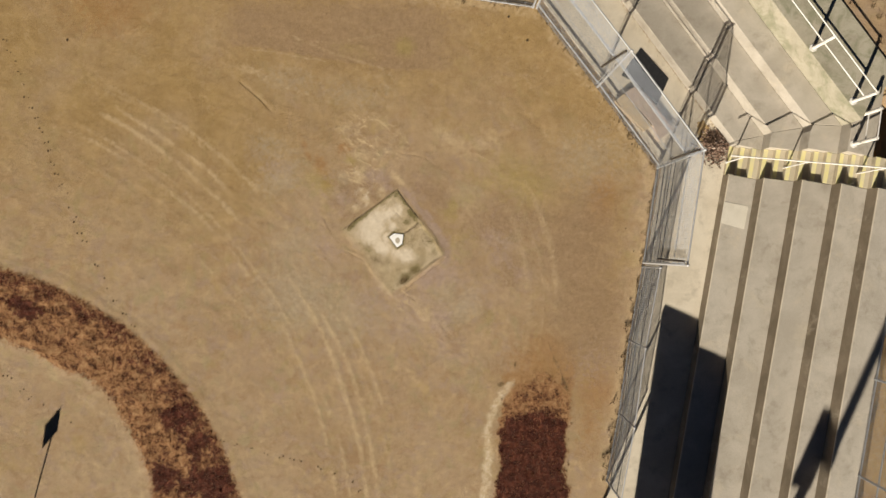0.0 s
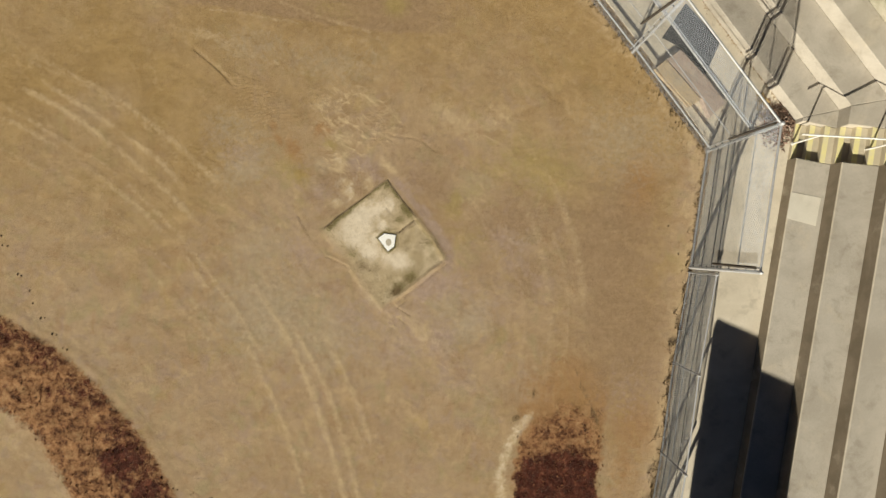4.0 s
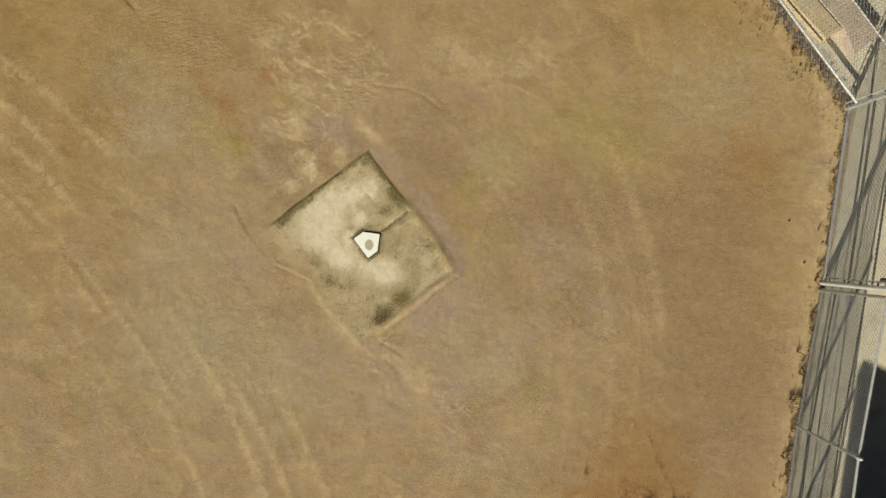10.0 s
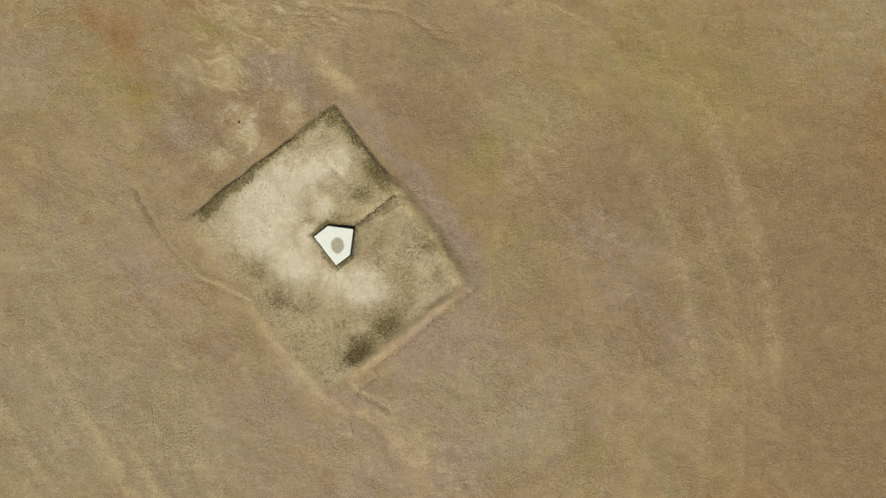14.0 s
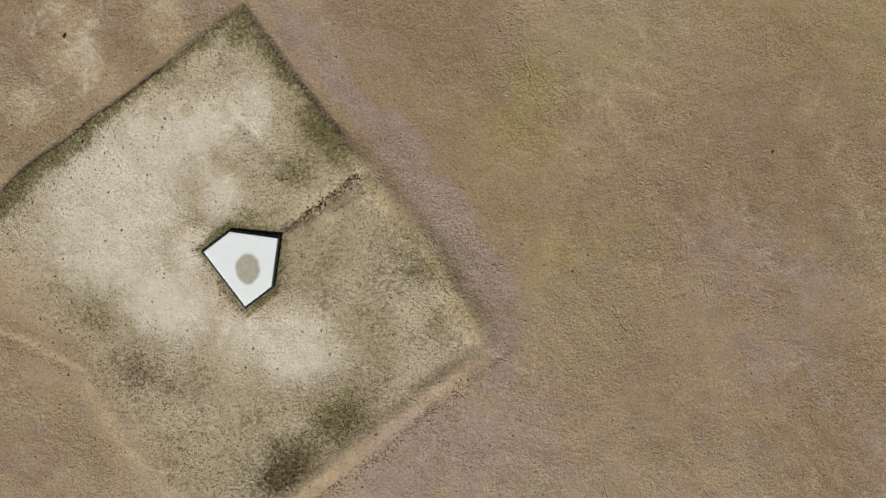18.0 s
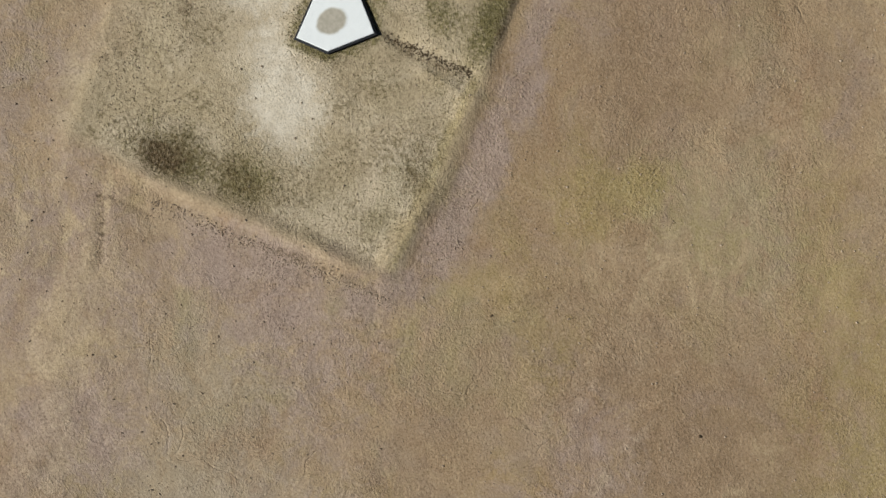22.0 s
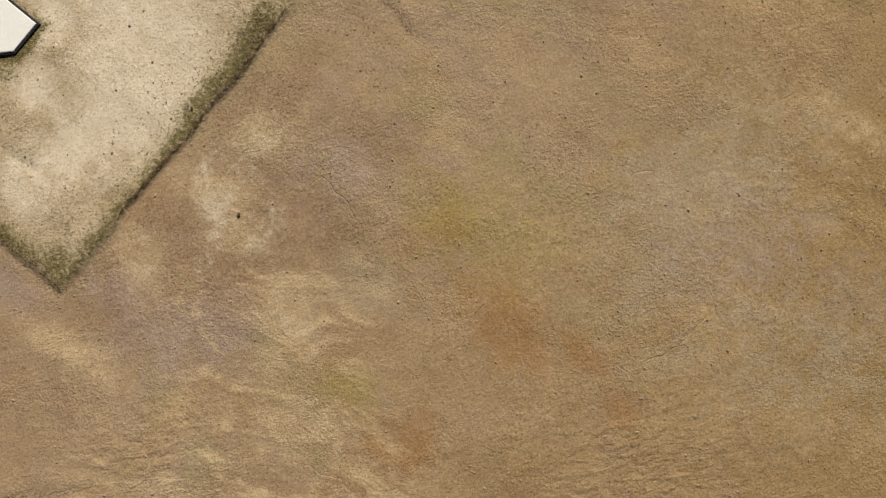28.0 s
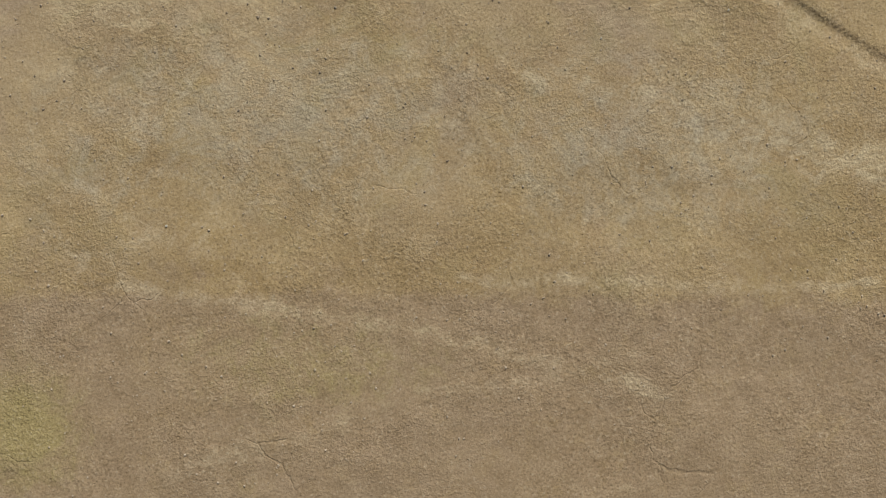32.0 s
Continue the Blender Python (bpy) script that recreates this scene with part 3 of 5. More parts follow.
FILAMENTS = (
    ([(-0.1, 2.6), (-0.29, 2.72), (-0.53, 2.81), (-0.67, 2.94), (-0.72, 3.09)], 0.055, 0.9),
    ([(-1.14, 2.83), (-1.13, 2.96), (-1.02, 3.06), (-0.99, 3.15)], 0.05, 0.8),
    ([(-1.3, 2.7), (-1.34, 2.55), (-1.51, 2.6), (-1.62, 2.69), (-1.61, 2.94)], 0.045, 0.8),
    ([(-0.67, 2.72), (-0.62, 2.84)], 0.03, 0.7),
    ([(0.16, 2.65), (-0.1, 2.75), (-0.32, 2.92)], 0.04, 0.55))

TRAILS = (
    ([(4.6, -3.3), (4.75, -3.7), (5.1, -4.1), (5.2, -4.9)], 0.06, 1.0),
    ([(4.66, -4.4), (4.5, -4.8)], 0.07, 0.8),
    ([(4.9, -4.9), (4.7, -5.15), (4.3, -5.3), (3.9, -5.2)], 0.06, 0.9))
RIPPLES = ((-2.95, 3.27, 0.35, 1.7, 165, 1.0), (-3.45, 3.80, 0.30, 1.8, 160, 1.0), (-0.33, 2.52, 0.25, 1.8, 170, 0.9), (-0.33, 2.92, 0.22, 1.8, 160, 0.9), (-1.85, 3.66, 0.2, 1.4, 170, 0.8))

DRIFTS = (
    ([(-0.42, 5.21), (-1.06, 5.42), (-2.06, 5.73), (-2.63, 5.97), (-3.33, 6.22)], 0.06, 0.6),
    ([(-2.22, 5.47), (-3.11, 5.62), (-4.49, 5.85)], 0.05, 0.55),
    ([(-2.54, 4.36), (-3.27, 4.56), (-4.14, 4.88)], 0.091, 0.4))
SCARS = (
    ([(-2.25, 0.61), (-1.98, 0.04), (-1.56, -0.42), (-1.04, -0.7)], 0.028, 0.7),
    ([(0.07, 2.63), (0.71, 2.52), (1.2, 2.23)], 0.021, 0.7),
    ([(0.15, -1.72), (0.51, -1.94)], 0.035, 0.8),
    ([(0.19, -1.69), (0.44, -1.55)], 0.028, 0.7),
    ([(0.27, 0.23), (0.40, 0.29), (0.56, 0.41), (0.70, 0.53)], 0.035, 0.7),
    ([(-0.08, 0.8), (0.09, 0.63)], 0.021, 0.6),
    ([(1.24, -0.46), (1.66, -0.75)], 0.021, 0.4))

BROWN_NEAR = (
    (-1.29, 1.35, 0.34, 1.2, 179, 0.75), (-0.72, 1.26, 0.17, 1.5, 29, 0.80), (-1.40, 0.80, 0.21, 1.4, 29, 0.60), (-0.38, 1.44, 0.12, 1.5, 29, 0.70),
    (2.71, 0.40, 0.52, 1.9, 179, 0.60), (1.43, 0.92, 0.21, 1.8, 119, 0.70), (3.20, -0.65, 0.48, 1.5, 179, 0.45), (0.99, 1.51, 0.47, 1.6, 131, 0.75),
    (0.63, 1.27, 0.22, 2.4, 131, 0.60), (2.53, -0.84, 0.35, 1.6, 131, 0.40), (-1.55, 1.47, 0.20, 1.5, 143, 0.95), (-0.96, 1.64, 0.16, 1.3, 143, 0.85),
    (-1.85, 1.06, 0.19, 1.5, 143, 0.80), (-0.35, 1.69, 0.19, 1.6, 123, 0.70), (-0.71, 1.46, 0.13, 1.5, 23, 0.60), (-4.28, 2.64, 0.31, 1.4, 170, 0.50))
BROWN_FAR = (
    (-13.0, -8.8, 2.0, 1.2, 0, 0.5),
    (5.62, -0.65, 0.87, 1.5, 80, 0.95), (6, -2.86, 0.87, 1.3, 80, 0.95), (5.49, -0.1, 1.06, 1.4, 79, 0.95), (5.82, -2.09, 1.06, 1.2, 79, 0.95),
    (3.26, 0.37, 0.52, 1.5, 79, 0.95), (3.42, -0.94, 0.42, 1.3, 79, 0.95), (3.71, -0.5, 0.78, 1.3, 179, 0.4), (4.09, 0.5, 0.53, 1.3, 179, 0.6),
    (-0.47, 5.88, 0.61, 1.6, 171, 0.8), (-2.41, 6.24, 0.57, 1.6, 171, 0.7), (-4.01, 6.2, 0.39, 1.5, 171, 0.7))
BROWN = BROWN_NEAR + BROWN_FAR
GREY_NEAR = (
    (1.95, -2.14, 0.41, 1.5, 41, 0.70), (1.43, -1.64, 0.35, 1.4, 41, 0.60), (3.38, -0.11, 0.31, 1.3, 179, 0.30), (-1.45, 4.44, 0.46, 2.6, 171, 0.40),
    (-3.38, 4.88, 0.46, 2.2, 171, 0.40), (-0.45, 4.60, 0.34, 1.6, 171, 0.30), (2.11, 1.32, 0.31, 1.7, 29, 0.55), (-1.72, 1.90, 0.19, 1.5, 150, 0.50),
    (-3.27, 2.69, 0.35, 1.6, 170, 0.30))
GREY_FAR = (
    (6.01, 2.48, 0.92, 1.4, 0, 0.5), (-3.08, -1.82, 1.07, 1.2, 179, 0.7), (-1.56, -2.35, 0.82, 1.3, 179, 0.6), (-3.18, -0.3, 0.7, 1.2, 179, 0.5),
    (-3.61, 1.86, 0.5, 1.4, 30, 0.6), (-3.92, 2.77, 0.47, 1.4, 170, 0.5))
GREY = GREY_NEAR + GREY_FAR
C0, C1, C2, C3 = (4.267, 7.101), (6.13, 4.67), (7.977, 2.17), (7.538, -0.743)
C4, C5, C6 = (7.10, -3.13), (6.785, -5.371), (6.40, -7.44)


def axis(lo, hi, fine_lo, fine_hi, fine, coarse):
    mid = np.arange(fine_lo, fine_hi, fine)
    left = np.arange(fine_lo, lo, -coarse)[::-1][:-1]
    right = np.arange(fine_hi, hi, coarse)
    far = np.cumsum(0.3 * 1.45 ** np.arange(20))
    return np.concatenate([lo - far[::-1], left, mid, right, hi + far])


MOUND = (-12.3, -8.5)


def ring_mask(x, y):
    r, th = np.hypot(x - MOUND[0], y - MOUND[1]), np.degrees(np.arctan2(y - MOUND[1], x - MOUND[0]))
    k = np.clip((th - 45) / 45, -1.2, 1.2)
    outer = 7.0 + 0.7 * k * k + 0.12 * wobble(x, y, 0.9, 3)
    inner = 4.75 + 0.5 * np.clip(k, 0, 2) ** 2 + 0.22 * wobble(x, y, 0.9, 4)
    return smooth(outer + 0.12, outer - 0.32, r) * smooth(inner - 0.2, inner + 0.4, r), r, outer


def patch_mask(x, y):
    xx = x - 0.06 * (y + 6)
    w = 0.16 * wobble(x, y, 1.6, 5) + 0.08 * wobble(x, y, 6.0, 7)
    return smooth(2.9 + w, 3.3 + w, xx) * smooth(5.45 + w, 5.1 + w, xx), y + 0.4 * wobble(x, y, 1.3, 6) + 0.45 * np.abs(xx - 4.3) * smooth(-6.0, -4.0, y)


def ground():
    xs = axis(-13.5, 10.5, -4.9, 4.7, 0.02, 0.07)
    ys = axis(-9.5, 8.5, -2.6, 6.5, 0.02, 0.07)
    x, y = (a.ravel() for a in np.meshgrid(xs, ys))
    u, v = x * PU[0] + y * PU[1], x * PV[0] + y * PV[1]
    z = 0.008 * wobble(x, y, 0.7, 1) + 0.004 * wobble(x, y, 4.5, 2)
    near = smooth(14, 9, np.hypot(x, y))
    # the worn pad round the plate
    e1, e2 = 0.02 * wobble(x, y, 3.0, 11), 0.012 * wobble(x, y, 9.0, 12)
    dv1, dv0 = 1.235 - v + e1 * 0.5 + e2, v + 1.235 + e1 + e2
    du1, du0 = 0.865 - u + e1 * 0.6 + e2, u + 1.18 + 2 * e1 + e2
    crisp = smooth(-0.012, 0.016, np.minimum(dv1, du1))
    soft = smooth(-0.14, 0.08, np.minimum(dv1, du1))
    lip = smooth(-1.35, -1.0, u) * smooth(0.05, 0.35, v)
    z += (0.013 * lip * crisp + 0.008 * (1 - lip) * soft) * smooth(-0.30, 0.10, np.minimum(dv0, du0))
    z += 0.007 * np.exp(-((du1 - 0.02) / 0.05) ** 2) * smooth(0.25, 0.1, v) * smooth(-1.3, -1.1, v)
    z += 0.020 * np.exp(-((dv0 + 0.045) / 0.05) ** 2) * smooth(-1.0, -0.6, u) * smooth(0.95, 0.6, u)
    z -= 0.012 * np.exp(-((v - 0.03) / 0.03) ** 2) * smooth(0.22, 0.3, u) * smooth(0.85, 0.75, u)
    # groove and drag marks in the clay
    along = (x + 3.90) * -0.704 + (y - 3.81) * 0.710
    across = (x + 3.90) * 0.710 + (y - 3.81) * 0.704 - 0.032 * np.sin(np.clip(along, -0.5, 1.5) * 3.0)
    cut = smooth(-0.05, 0.2, along) * smooth(1.7, 1.35, along)
    z += cut * (-0.0055 * smooth(0.0, 0.018, across) * smooth(0.16, 0.03, across) + 0.003 * smooth(-0.2, 0.0, across) * smooth(0.02, 0.0, across))
    ring, rr, outer = ring_mask(x, y)
    z += 0.06 * ring * (0.5 + 0.5 * wobble(x, y, 7, 8)) + 0.018 * np.exp(-((rr - outer - 0.1) / 0.14) ** 2) * near
    pm, py = patch_mask(x, y)
    sod2 = pm * smooth(-3.4, -5.6, py + 0.35 * wobble(x, y, 3.0, 14))
    z += 0.035 * sod2 * (0.5 + 0.5 * wobble(x, y, 7, 9))
    # small ridges and scars of the worn clay
    wx, wy = x + 0.05 * wobble(x, y, 2.2, 71), y + 0.05 * wobble(x, y, 2.2, 72)
    ridge, scar = lines(wx, wy, RIDGES), lines(wx, wy, SCARS)
    z += 0.010 * ridge - 0.012 * scar
    # stains, and a few lines of painted light and shadow among them
    t4, t9 = wobble(x, y, 1.8, 21), wobble(x, y, 5.5, 22)
    n = 0.5 * t4 + 0.5 * t9
    fade = smooth(-0.22, 0.18, du0 + 0.07 * t9 + 0.05 * t4)
    firm = np.minimum(np.minimum(dv1, dv0), du1)
    south_lip = smooth(0.12, -0.05, v)
    inn = smooth(-0.04 - 0.06 * south_lip, 0.03 + 0.05 * south_lip, firm) * fade
    out = 1 - inn
    pale = inn * spots(x, y, PALE)
    pale = np.maximum(pale, 0.62 * out * spots(x, y, PALE_OUT))
    strip = 0.95 * lines(x + 0.10 * t4, y, (([(2.5, -9.4), (2.72, -7.0), (2.74, -6.1), (2.86, -5.5), (3.11, -4.9), (3.48, -4.45)], 0.17, 1.0),)) * (0.85 + 0.2 * t9)
    pale = np.maximum(pale, 0.5 * strip)
    inner = 4.75
    rims = 0.42 * np.exp(-((rr - inner + 0.25 + 0.2 * t4) / 0.13) ** 2) + 0.38 * np.exp(-((rr - outer - 0.22) / 0.12) ** 2) * near
    pale = np.maximum(pale, 0.05 * smooth(5.0, 4.2, rr + 0.4 * n) + 0.4 * blob(x, y, -13.2, -7.9, 0.7, 1.6, 20))
    verge = np.zeros_like(x)
    for a, b in ((C0, C1), (C1, C2), (C2, C3), (C3, C6), ((-4.0, 8.2), C0)):
        d, _ = segment(x, y, a, b)
        verge = np.maximum(verge, 0.55 * smooth(0.55, 0.1, d + 0.2 * n))
    moss = inn * np.maximum(spots(x, y, MOSS), 0.95 * smooth(0.24, 0.02, dv1 + 0.06 * (u + 0.4) + 0.05 * n))
    moss = np.maximum(moss, 0.7 * inn * smooth(0.15, 0.02, du1) * smooth(0.0, 0.3, v))
    sd = np.maximum(np.maximum(-u - 0.216, np.abs(v) - 0.216), (np.abs(v) + u - 0.216) * 0.707)
    moss = np.maximum(moss, np.exp(-((sd - 0.015) / (0.05 + 0.03 * t9)) ** 2) * (0.62 + 0.5 * t4))
    # thin shadow line of the pad's lip, painted dark along two sides
    edge = np.exp(-((dv1 - 0.004) / 0.016) ** 2) * smooth(-1.22, -1.1, u) * smooth(0.9, 0.85, u) + np.exp(-((du1 - 0.004) / 0.012) ** 2) * smooth(0.1, 0.3, v) * smooth(1.25, 1.2, v)
    dark = np.maximum(inn * spots(x, y, DARK), 0.95 * edge * (0.85 + 0.5 * t9))
    dark = np.maximum(dark, 0.62 * inn * smooth(0.15, 0.03, dv1 + 0.10 * (u + 0.6) + 0.05 * t9))
    dark = np.maximum(dark, 0.50 * inn * smooth(0.10, 0.02, du1 + 0.03 * t9) * smooth(0.05, 0.25, v))
    dark = np.maximum(dark, (0.50 + 0.25 * t9) * np.exp(-((dv0 + 0.135 + 0.02 * t9) / 0.05) ** 2) * smooth(-0.5, 0.0, u) * smooth(1.0, 0.8, u))
    dark = np.maximum(dark, (0.66 + 0.35 * t9) * spots(x, y, ((-1.8, 3.46, 0.20, 1.5, 160, 0.6), (-1.95, 3.44, 0.05, 1.6, 0, 0.9), (-1.75, 3.62, 0.12, 1.6, 30, 0.6), (-0.6, 2.9, 0.1, 2, 20, 0.3))))
    dark = np.maximum(dark, (0.42 + 0.25 * t9) * inn * smooth(0.34, 0.06, dv0 + 0.08 * t4) * smooth(-0.95, -0.65, u) * smooth(0.45, 0.05, u))
    for a, b in ((C0, C1), (C1, C2), (C2, C3), (C3, C6)):
        d, _ = segment(x, y, a, b)
        dark = np.maximum(dark, 0.5 * smooth(0.16, 0.02, d + 0.06 * t9))
    dark = np.maximum(dark, 0.4 * np.exp(-((rr - outer - 0.40) / 0.04) ** 2) * near)
    dm, _ = segment(x, y, (0.55, -1.9), (1.75, -3.05))
    streak = np.maximum(np.maximum(np.maximum(strip, verge), spots(x, y, STREAK)), 0.5 * smooth(0.14, 0.0, dm + 0.1 * n) * smooth(-0.2, 0.3, t4 + 0.2))
    dark = np.maximum(dark, 0.55 * smooth(0.05, 0.0, segment(x, y, (2.1, -3.35), (2.35, -3.6))[0]) + 0.8 * spots(x, y, ((3.14, -4.5, 0.11, 1.8, 40, 1.0), (3.59, -3.88, 0.05, 4, 85, 1.0), (2.42, -6.2, 0.06, 3, 70, 0.8), (5.1, -4.5, 0.08, 2, 100, 0.9), (4.66, -4.4, 0.07, 2, 60, 0.8))) + 0.7 * lines(x + 0.1 * t9, y + 0.1 * t4, TRAILS))
    purple = out * np.maximum(spots(x, y, PURPLE), 0.85 * np.exp(-((du1 + 0.17) / 0.10) ** 2) * smooth(0.9, 0.6, v) * smooth(-1.4, -1.0, v))
    purple = np.maximum(purple, 0.5 * out * smooth(0.0, 0.9, t4 + 0.4 * wobble(x, y, 0.5, 33)) * smooth(4.5, 2.5, np.hypot(x - 0.8, y + 1.4)))
    olive = np.maximum(spots(x, y, OLIVE), 0.75 * south_lip * np.exp(-((du1 - 0.03 + 0.02 * t9) / 0.05) ** 2) * smooth(-1.3, -1.1, v))
    rust = np.maximum(spots(x, y, RUST), 0.95 * pm * smooth(-3.0, -4.0, py))
    ochre = np.clip(smooth(3.2, 6.2, np.hypot(x - 0.3, (y + 1.0) * 0.95)) * smooth(-5.5, 0.5, y + 0.35 * x + 1.2 * wobble(x, y, 0.5, 35)), 0, 1) * smooth(0.3, 1.0, segment(x, y, C2, C6)[0])
    # tyre and drag arcs
    ax, ay = x + 10.5, y + 6.5
    th = np.degrees(np.arctan2(ay, ax))
    rm = np.hypot(ax, ay) - 8.95 - 1.45 * ((th - 30) / 50) ** 2
    band = np.zeros_like(x)
    for k, (r0, w, a) in enumerate(((-1.85, 0.06, 0.5), (-1.55, 0.05, 0.4), (-1.08, 0.07, 0.8), (-0.78, 0.06, 0.7), (-0.16, 0.08, 0.95), (0.18, 0.07, 0.85), (0.62, 0.05, 0.5), (0.85, 0.07, 0.75), (1.15, 0.05, 0.4))):
        band = np.maximum(band, a * np.exp(-((rm - r0 - 0.11 * wobble(x, y, 0.5, 40 + k)) / (1.45 * w)) ** 2) * smooth(-0.5, 0.3, wobble(x, y, 0.9, 50 + k) + 0.15))
    band *= smooth(-12, -8, th) * smooth(100, 80, th)
    r2 = np.hypot(x + 2.3, y + 2.0)
    for k, (r0, w, a) in enumerate(((5.3, 0.12, 0.55), (4.7, 0.12, 0.4), (5.7, 0.07, 0.5), (6.3, 0.13, 0.7), (6.75, 0.06, 0.6), (7.2, 0.13, 0.9))):
        band = np.maximum(band, smooth(-2.5, 0.5, x) * a * np.exp(-((r2 - r0 - 0.1 * wobble(x, y, 0.4, 60 + k)) / w) ** 2) * smooth(-0.4, 0.4, wobble(x, y, 0.8, 53)))
    band = np.maximum(band, 0.5 * np.exp(-(((y - 5.45 - 0.12 * x + 0.1 * t4) % 0.62 - 0.3) / 0.07) ** 2) * blob(x, y, -1.5, 6.3, 1.0, 3.0, 5))
    z += 0.004 * band * near
    streak = np.maximum(streak, np.where(x > -0.5, 0.55, 0.72) * band * out * near)
    streak = np.maximum(np.maximum(streak, 0.8 * ridge), np.maximum(1.1 * rims, lines(x + 0.10 * t4, y + 0.05 * t9, DRIFTS) * (0.78 + 0.25 * t9)))
    dark = np.maximum(dark, 0.85 * scar)
    edge_y = np.interp(x, [-4.51, -3.41, -2.22, -0.72, 0.17], [5.85, 5.67, 5.47, 5.25, 5.12]) + 0.05 * t9
    north = 0.8 * smooth(-0.05, 0.15, y - edge_y) * smooth(-6.0, -4.5, x) * smooth(2.5, 0.5, x) * smooth(8.0, 6.8, y)
    # the groove's shadow line painted dark, its lit floor painted pale
    dark = np.maximum(dark, 0.58 * cut * np.exp(-((across - 0.012) / 0.013) ** 2))
    streak = np.maximum(streak, 0.42 * cut * np.exp(-((across - 0.09) / 0.045) ** 2))
    streak = np.maximum(streak, lines(wx + 0.03 * t9, wy + 0.03 * t4, FILAMENTS) * (0.75 + 0.35 * t9))
    vein = np.where(x < 0.3, 0.95, 0.5) * out * spots(x, y, VEIN) * smooth(-0.5, 0.3, wobble(x, y, 1.6, 81))
    ripple = np.maximum(spots(x, y, RIPPLES), 0.03)
    sod = np.maximum(ring, sod2)
    deep = np.maximum(np.maximum(sod2 * smooth(-4.9, -6.0, py + 0.3 * wobble(x, y, 4.0, 15)), ring * np.maximum(0.9 * smooth(0.15, 1.0, spots(x, y, DEEP) + 0.45 * t9 + 0.35 * smooth(-4.5, -7.5, y)), 0.6 * smooth(1.3, 0.1, outer - rr + 0.5 * t9))), 0)
    return xs, ys, x, y, z, dict(pale=pale, moss=moss, dark=dark, purple=purple, rust=rust, sod=sod, deep=deep, olive=olive, ochre=ochre, streak=streak, vein=vein, ripple=ripple, pad=inn, brown=np.maximum(spots(x, y, BROWN), north), grey=out * spots(x, y, GREY))


xs, ys, gx, gy, gz, stains = ground()
me = bpy.data.meshes.new("ground")
nx, ny = len(xs), len(ys)
me.vertices.add(nx * ny)
me.vertices.foreach_set("co", np.stack([gx, gy, gz], 1).astype(np.float32).ravel())
i0 = (np.arange(ny - 1)[:, None] * nx + np.arange(nx - 1)[None]).ravel()
quads = np.stack([i0, i0 + 1, i0 + nx + 1, i0 + nx], 1).astype(np.int32)
me.loops.add(quads.size)
me.loops.foreach_set("vertex_index", quads.ravel())
me.polygons.add(len(quads))
me.polygons.foreach_set("loop_start", np.arange(0, quads.size, 4, dtype=np.int32))
me.polygons.foreach_set("use_smooth", np.ones(len(quads), dtype=bool))
for key, values in stains.items():
    layer = me.attributes.new(key, "FLOAT", "POINT")
    layer.data.foreach_set("value", np.clip(values, 0, 1).astype(np.float32))
me.update()
me.validate()
me.materials.append(SOIL)
tagged(new("ground", me), "dry tan clay infield with drag marks and stains", "ground", kind="structure")


def ground_z(x, y):
    i = min(max(np.searchsorted(xs, x), 1), nx - 1)
    j = min(max(np.searchsorted(ys, y), 1), ny - 1)
    return float(gz[j * nx + i])


# ---- home plate ----
def home_plate():
    s = 0.2159
    pad_z = ground_z(0, 0)
    root = base_empty("home_plate", (0, 0, pad_z))
    root.rotation_euler = (0, 0, TH)
    shape = [(-s, -s), (0, -s), (s, 0), (0, s), (-s, s)]
    grow = [(a * 1.0, b * 1.0) for a, b in shape]
    part("edge", prism(grow, -0.02, 0.012, 0.006), RUBBER_BLACK, root, "black bevelled rubber edge")
    k = 0.0135
    inner = [(-s + k, -s + k), (-k * 0.4, -s + k), (s - k * 1.42, 0), (-k * 0.4, s - k), (-s + k, s - k)]
    part("face", prism(inner, 0.0, 0.017, 0.004), RUBBER_WHITE, root)
    # worn oval, fading towards its rim
    rng = random.Random(4)
    verts, faces, fade = [], [], []
    turn = Matrix.Rotation(radians(53), 2)
    wave = [1 + 0.04 * rng.uniform(-1, 1) for _ in range(32)]
    for ring, k in enumerate((0.55, 0.86, 0.94, 1.02, 1.10)):
        for i in range(32):
            a = 2 * math.pi * i / 32
            p = turn @ Vector((0.092 * k * wave[i] * math.cos(a), 0.072 * k * wave[i] * math.sin(a)))
            verts.append((p.x - 0.055, p.y - 0.035, 0.0176))
            fade.append((1.0, 1.0, 0.75, 0.3, 0.0)[ring])
    faces.append(tuple(range(32)))
    for ring in range(4):
        for i in range(32):
            j = (i + 1) % 32
            faces.append((ring * 32 + i, ring * 32 + 32 + i, ring * 32 + 32 + j, ring * 32 + j))
    scuff = raw("scuff", verts, faces, WORN_GREY, root)
    scuff.data.attributes.new("wear", "FLOAT", "POINT").data.foreach_set("value", fade)
    scuff["label"] = "grey worn oval scuff"
    tagged(root, "white rubber home plate with black edge and grey scuff", "home plate")


home_plate()


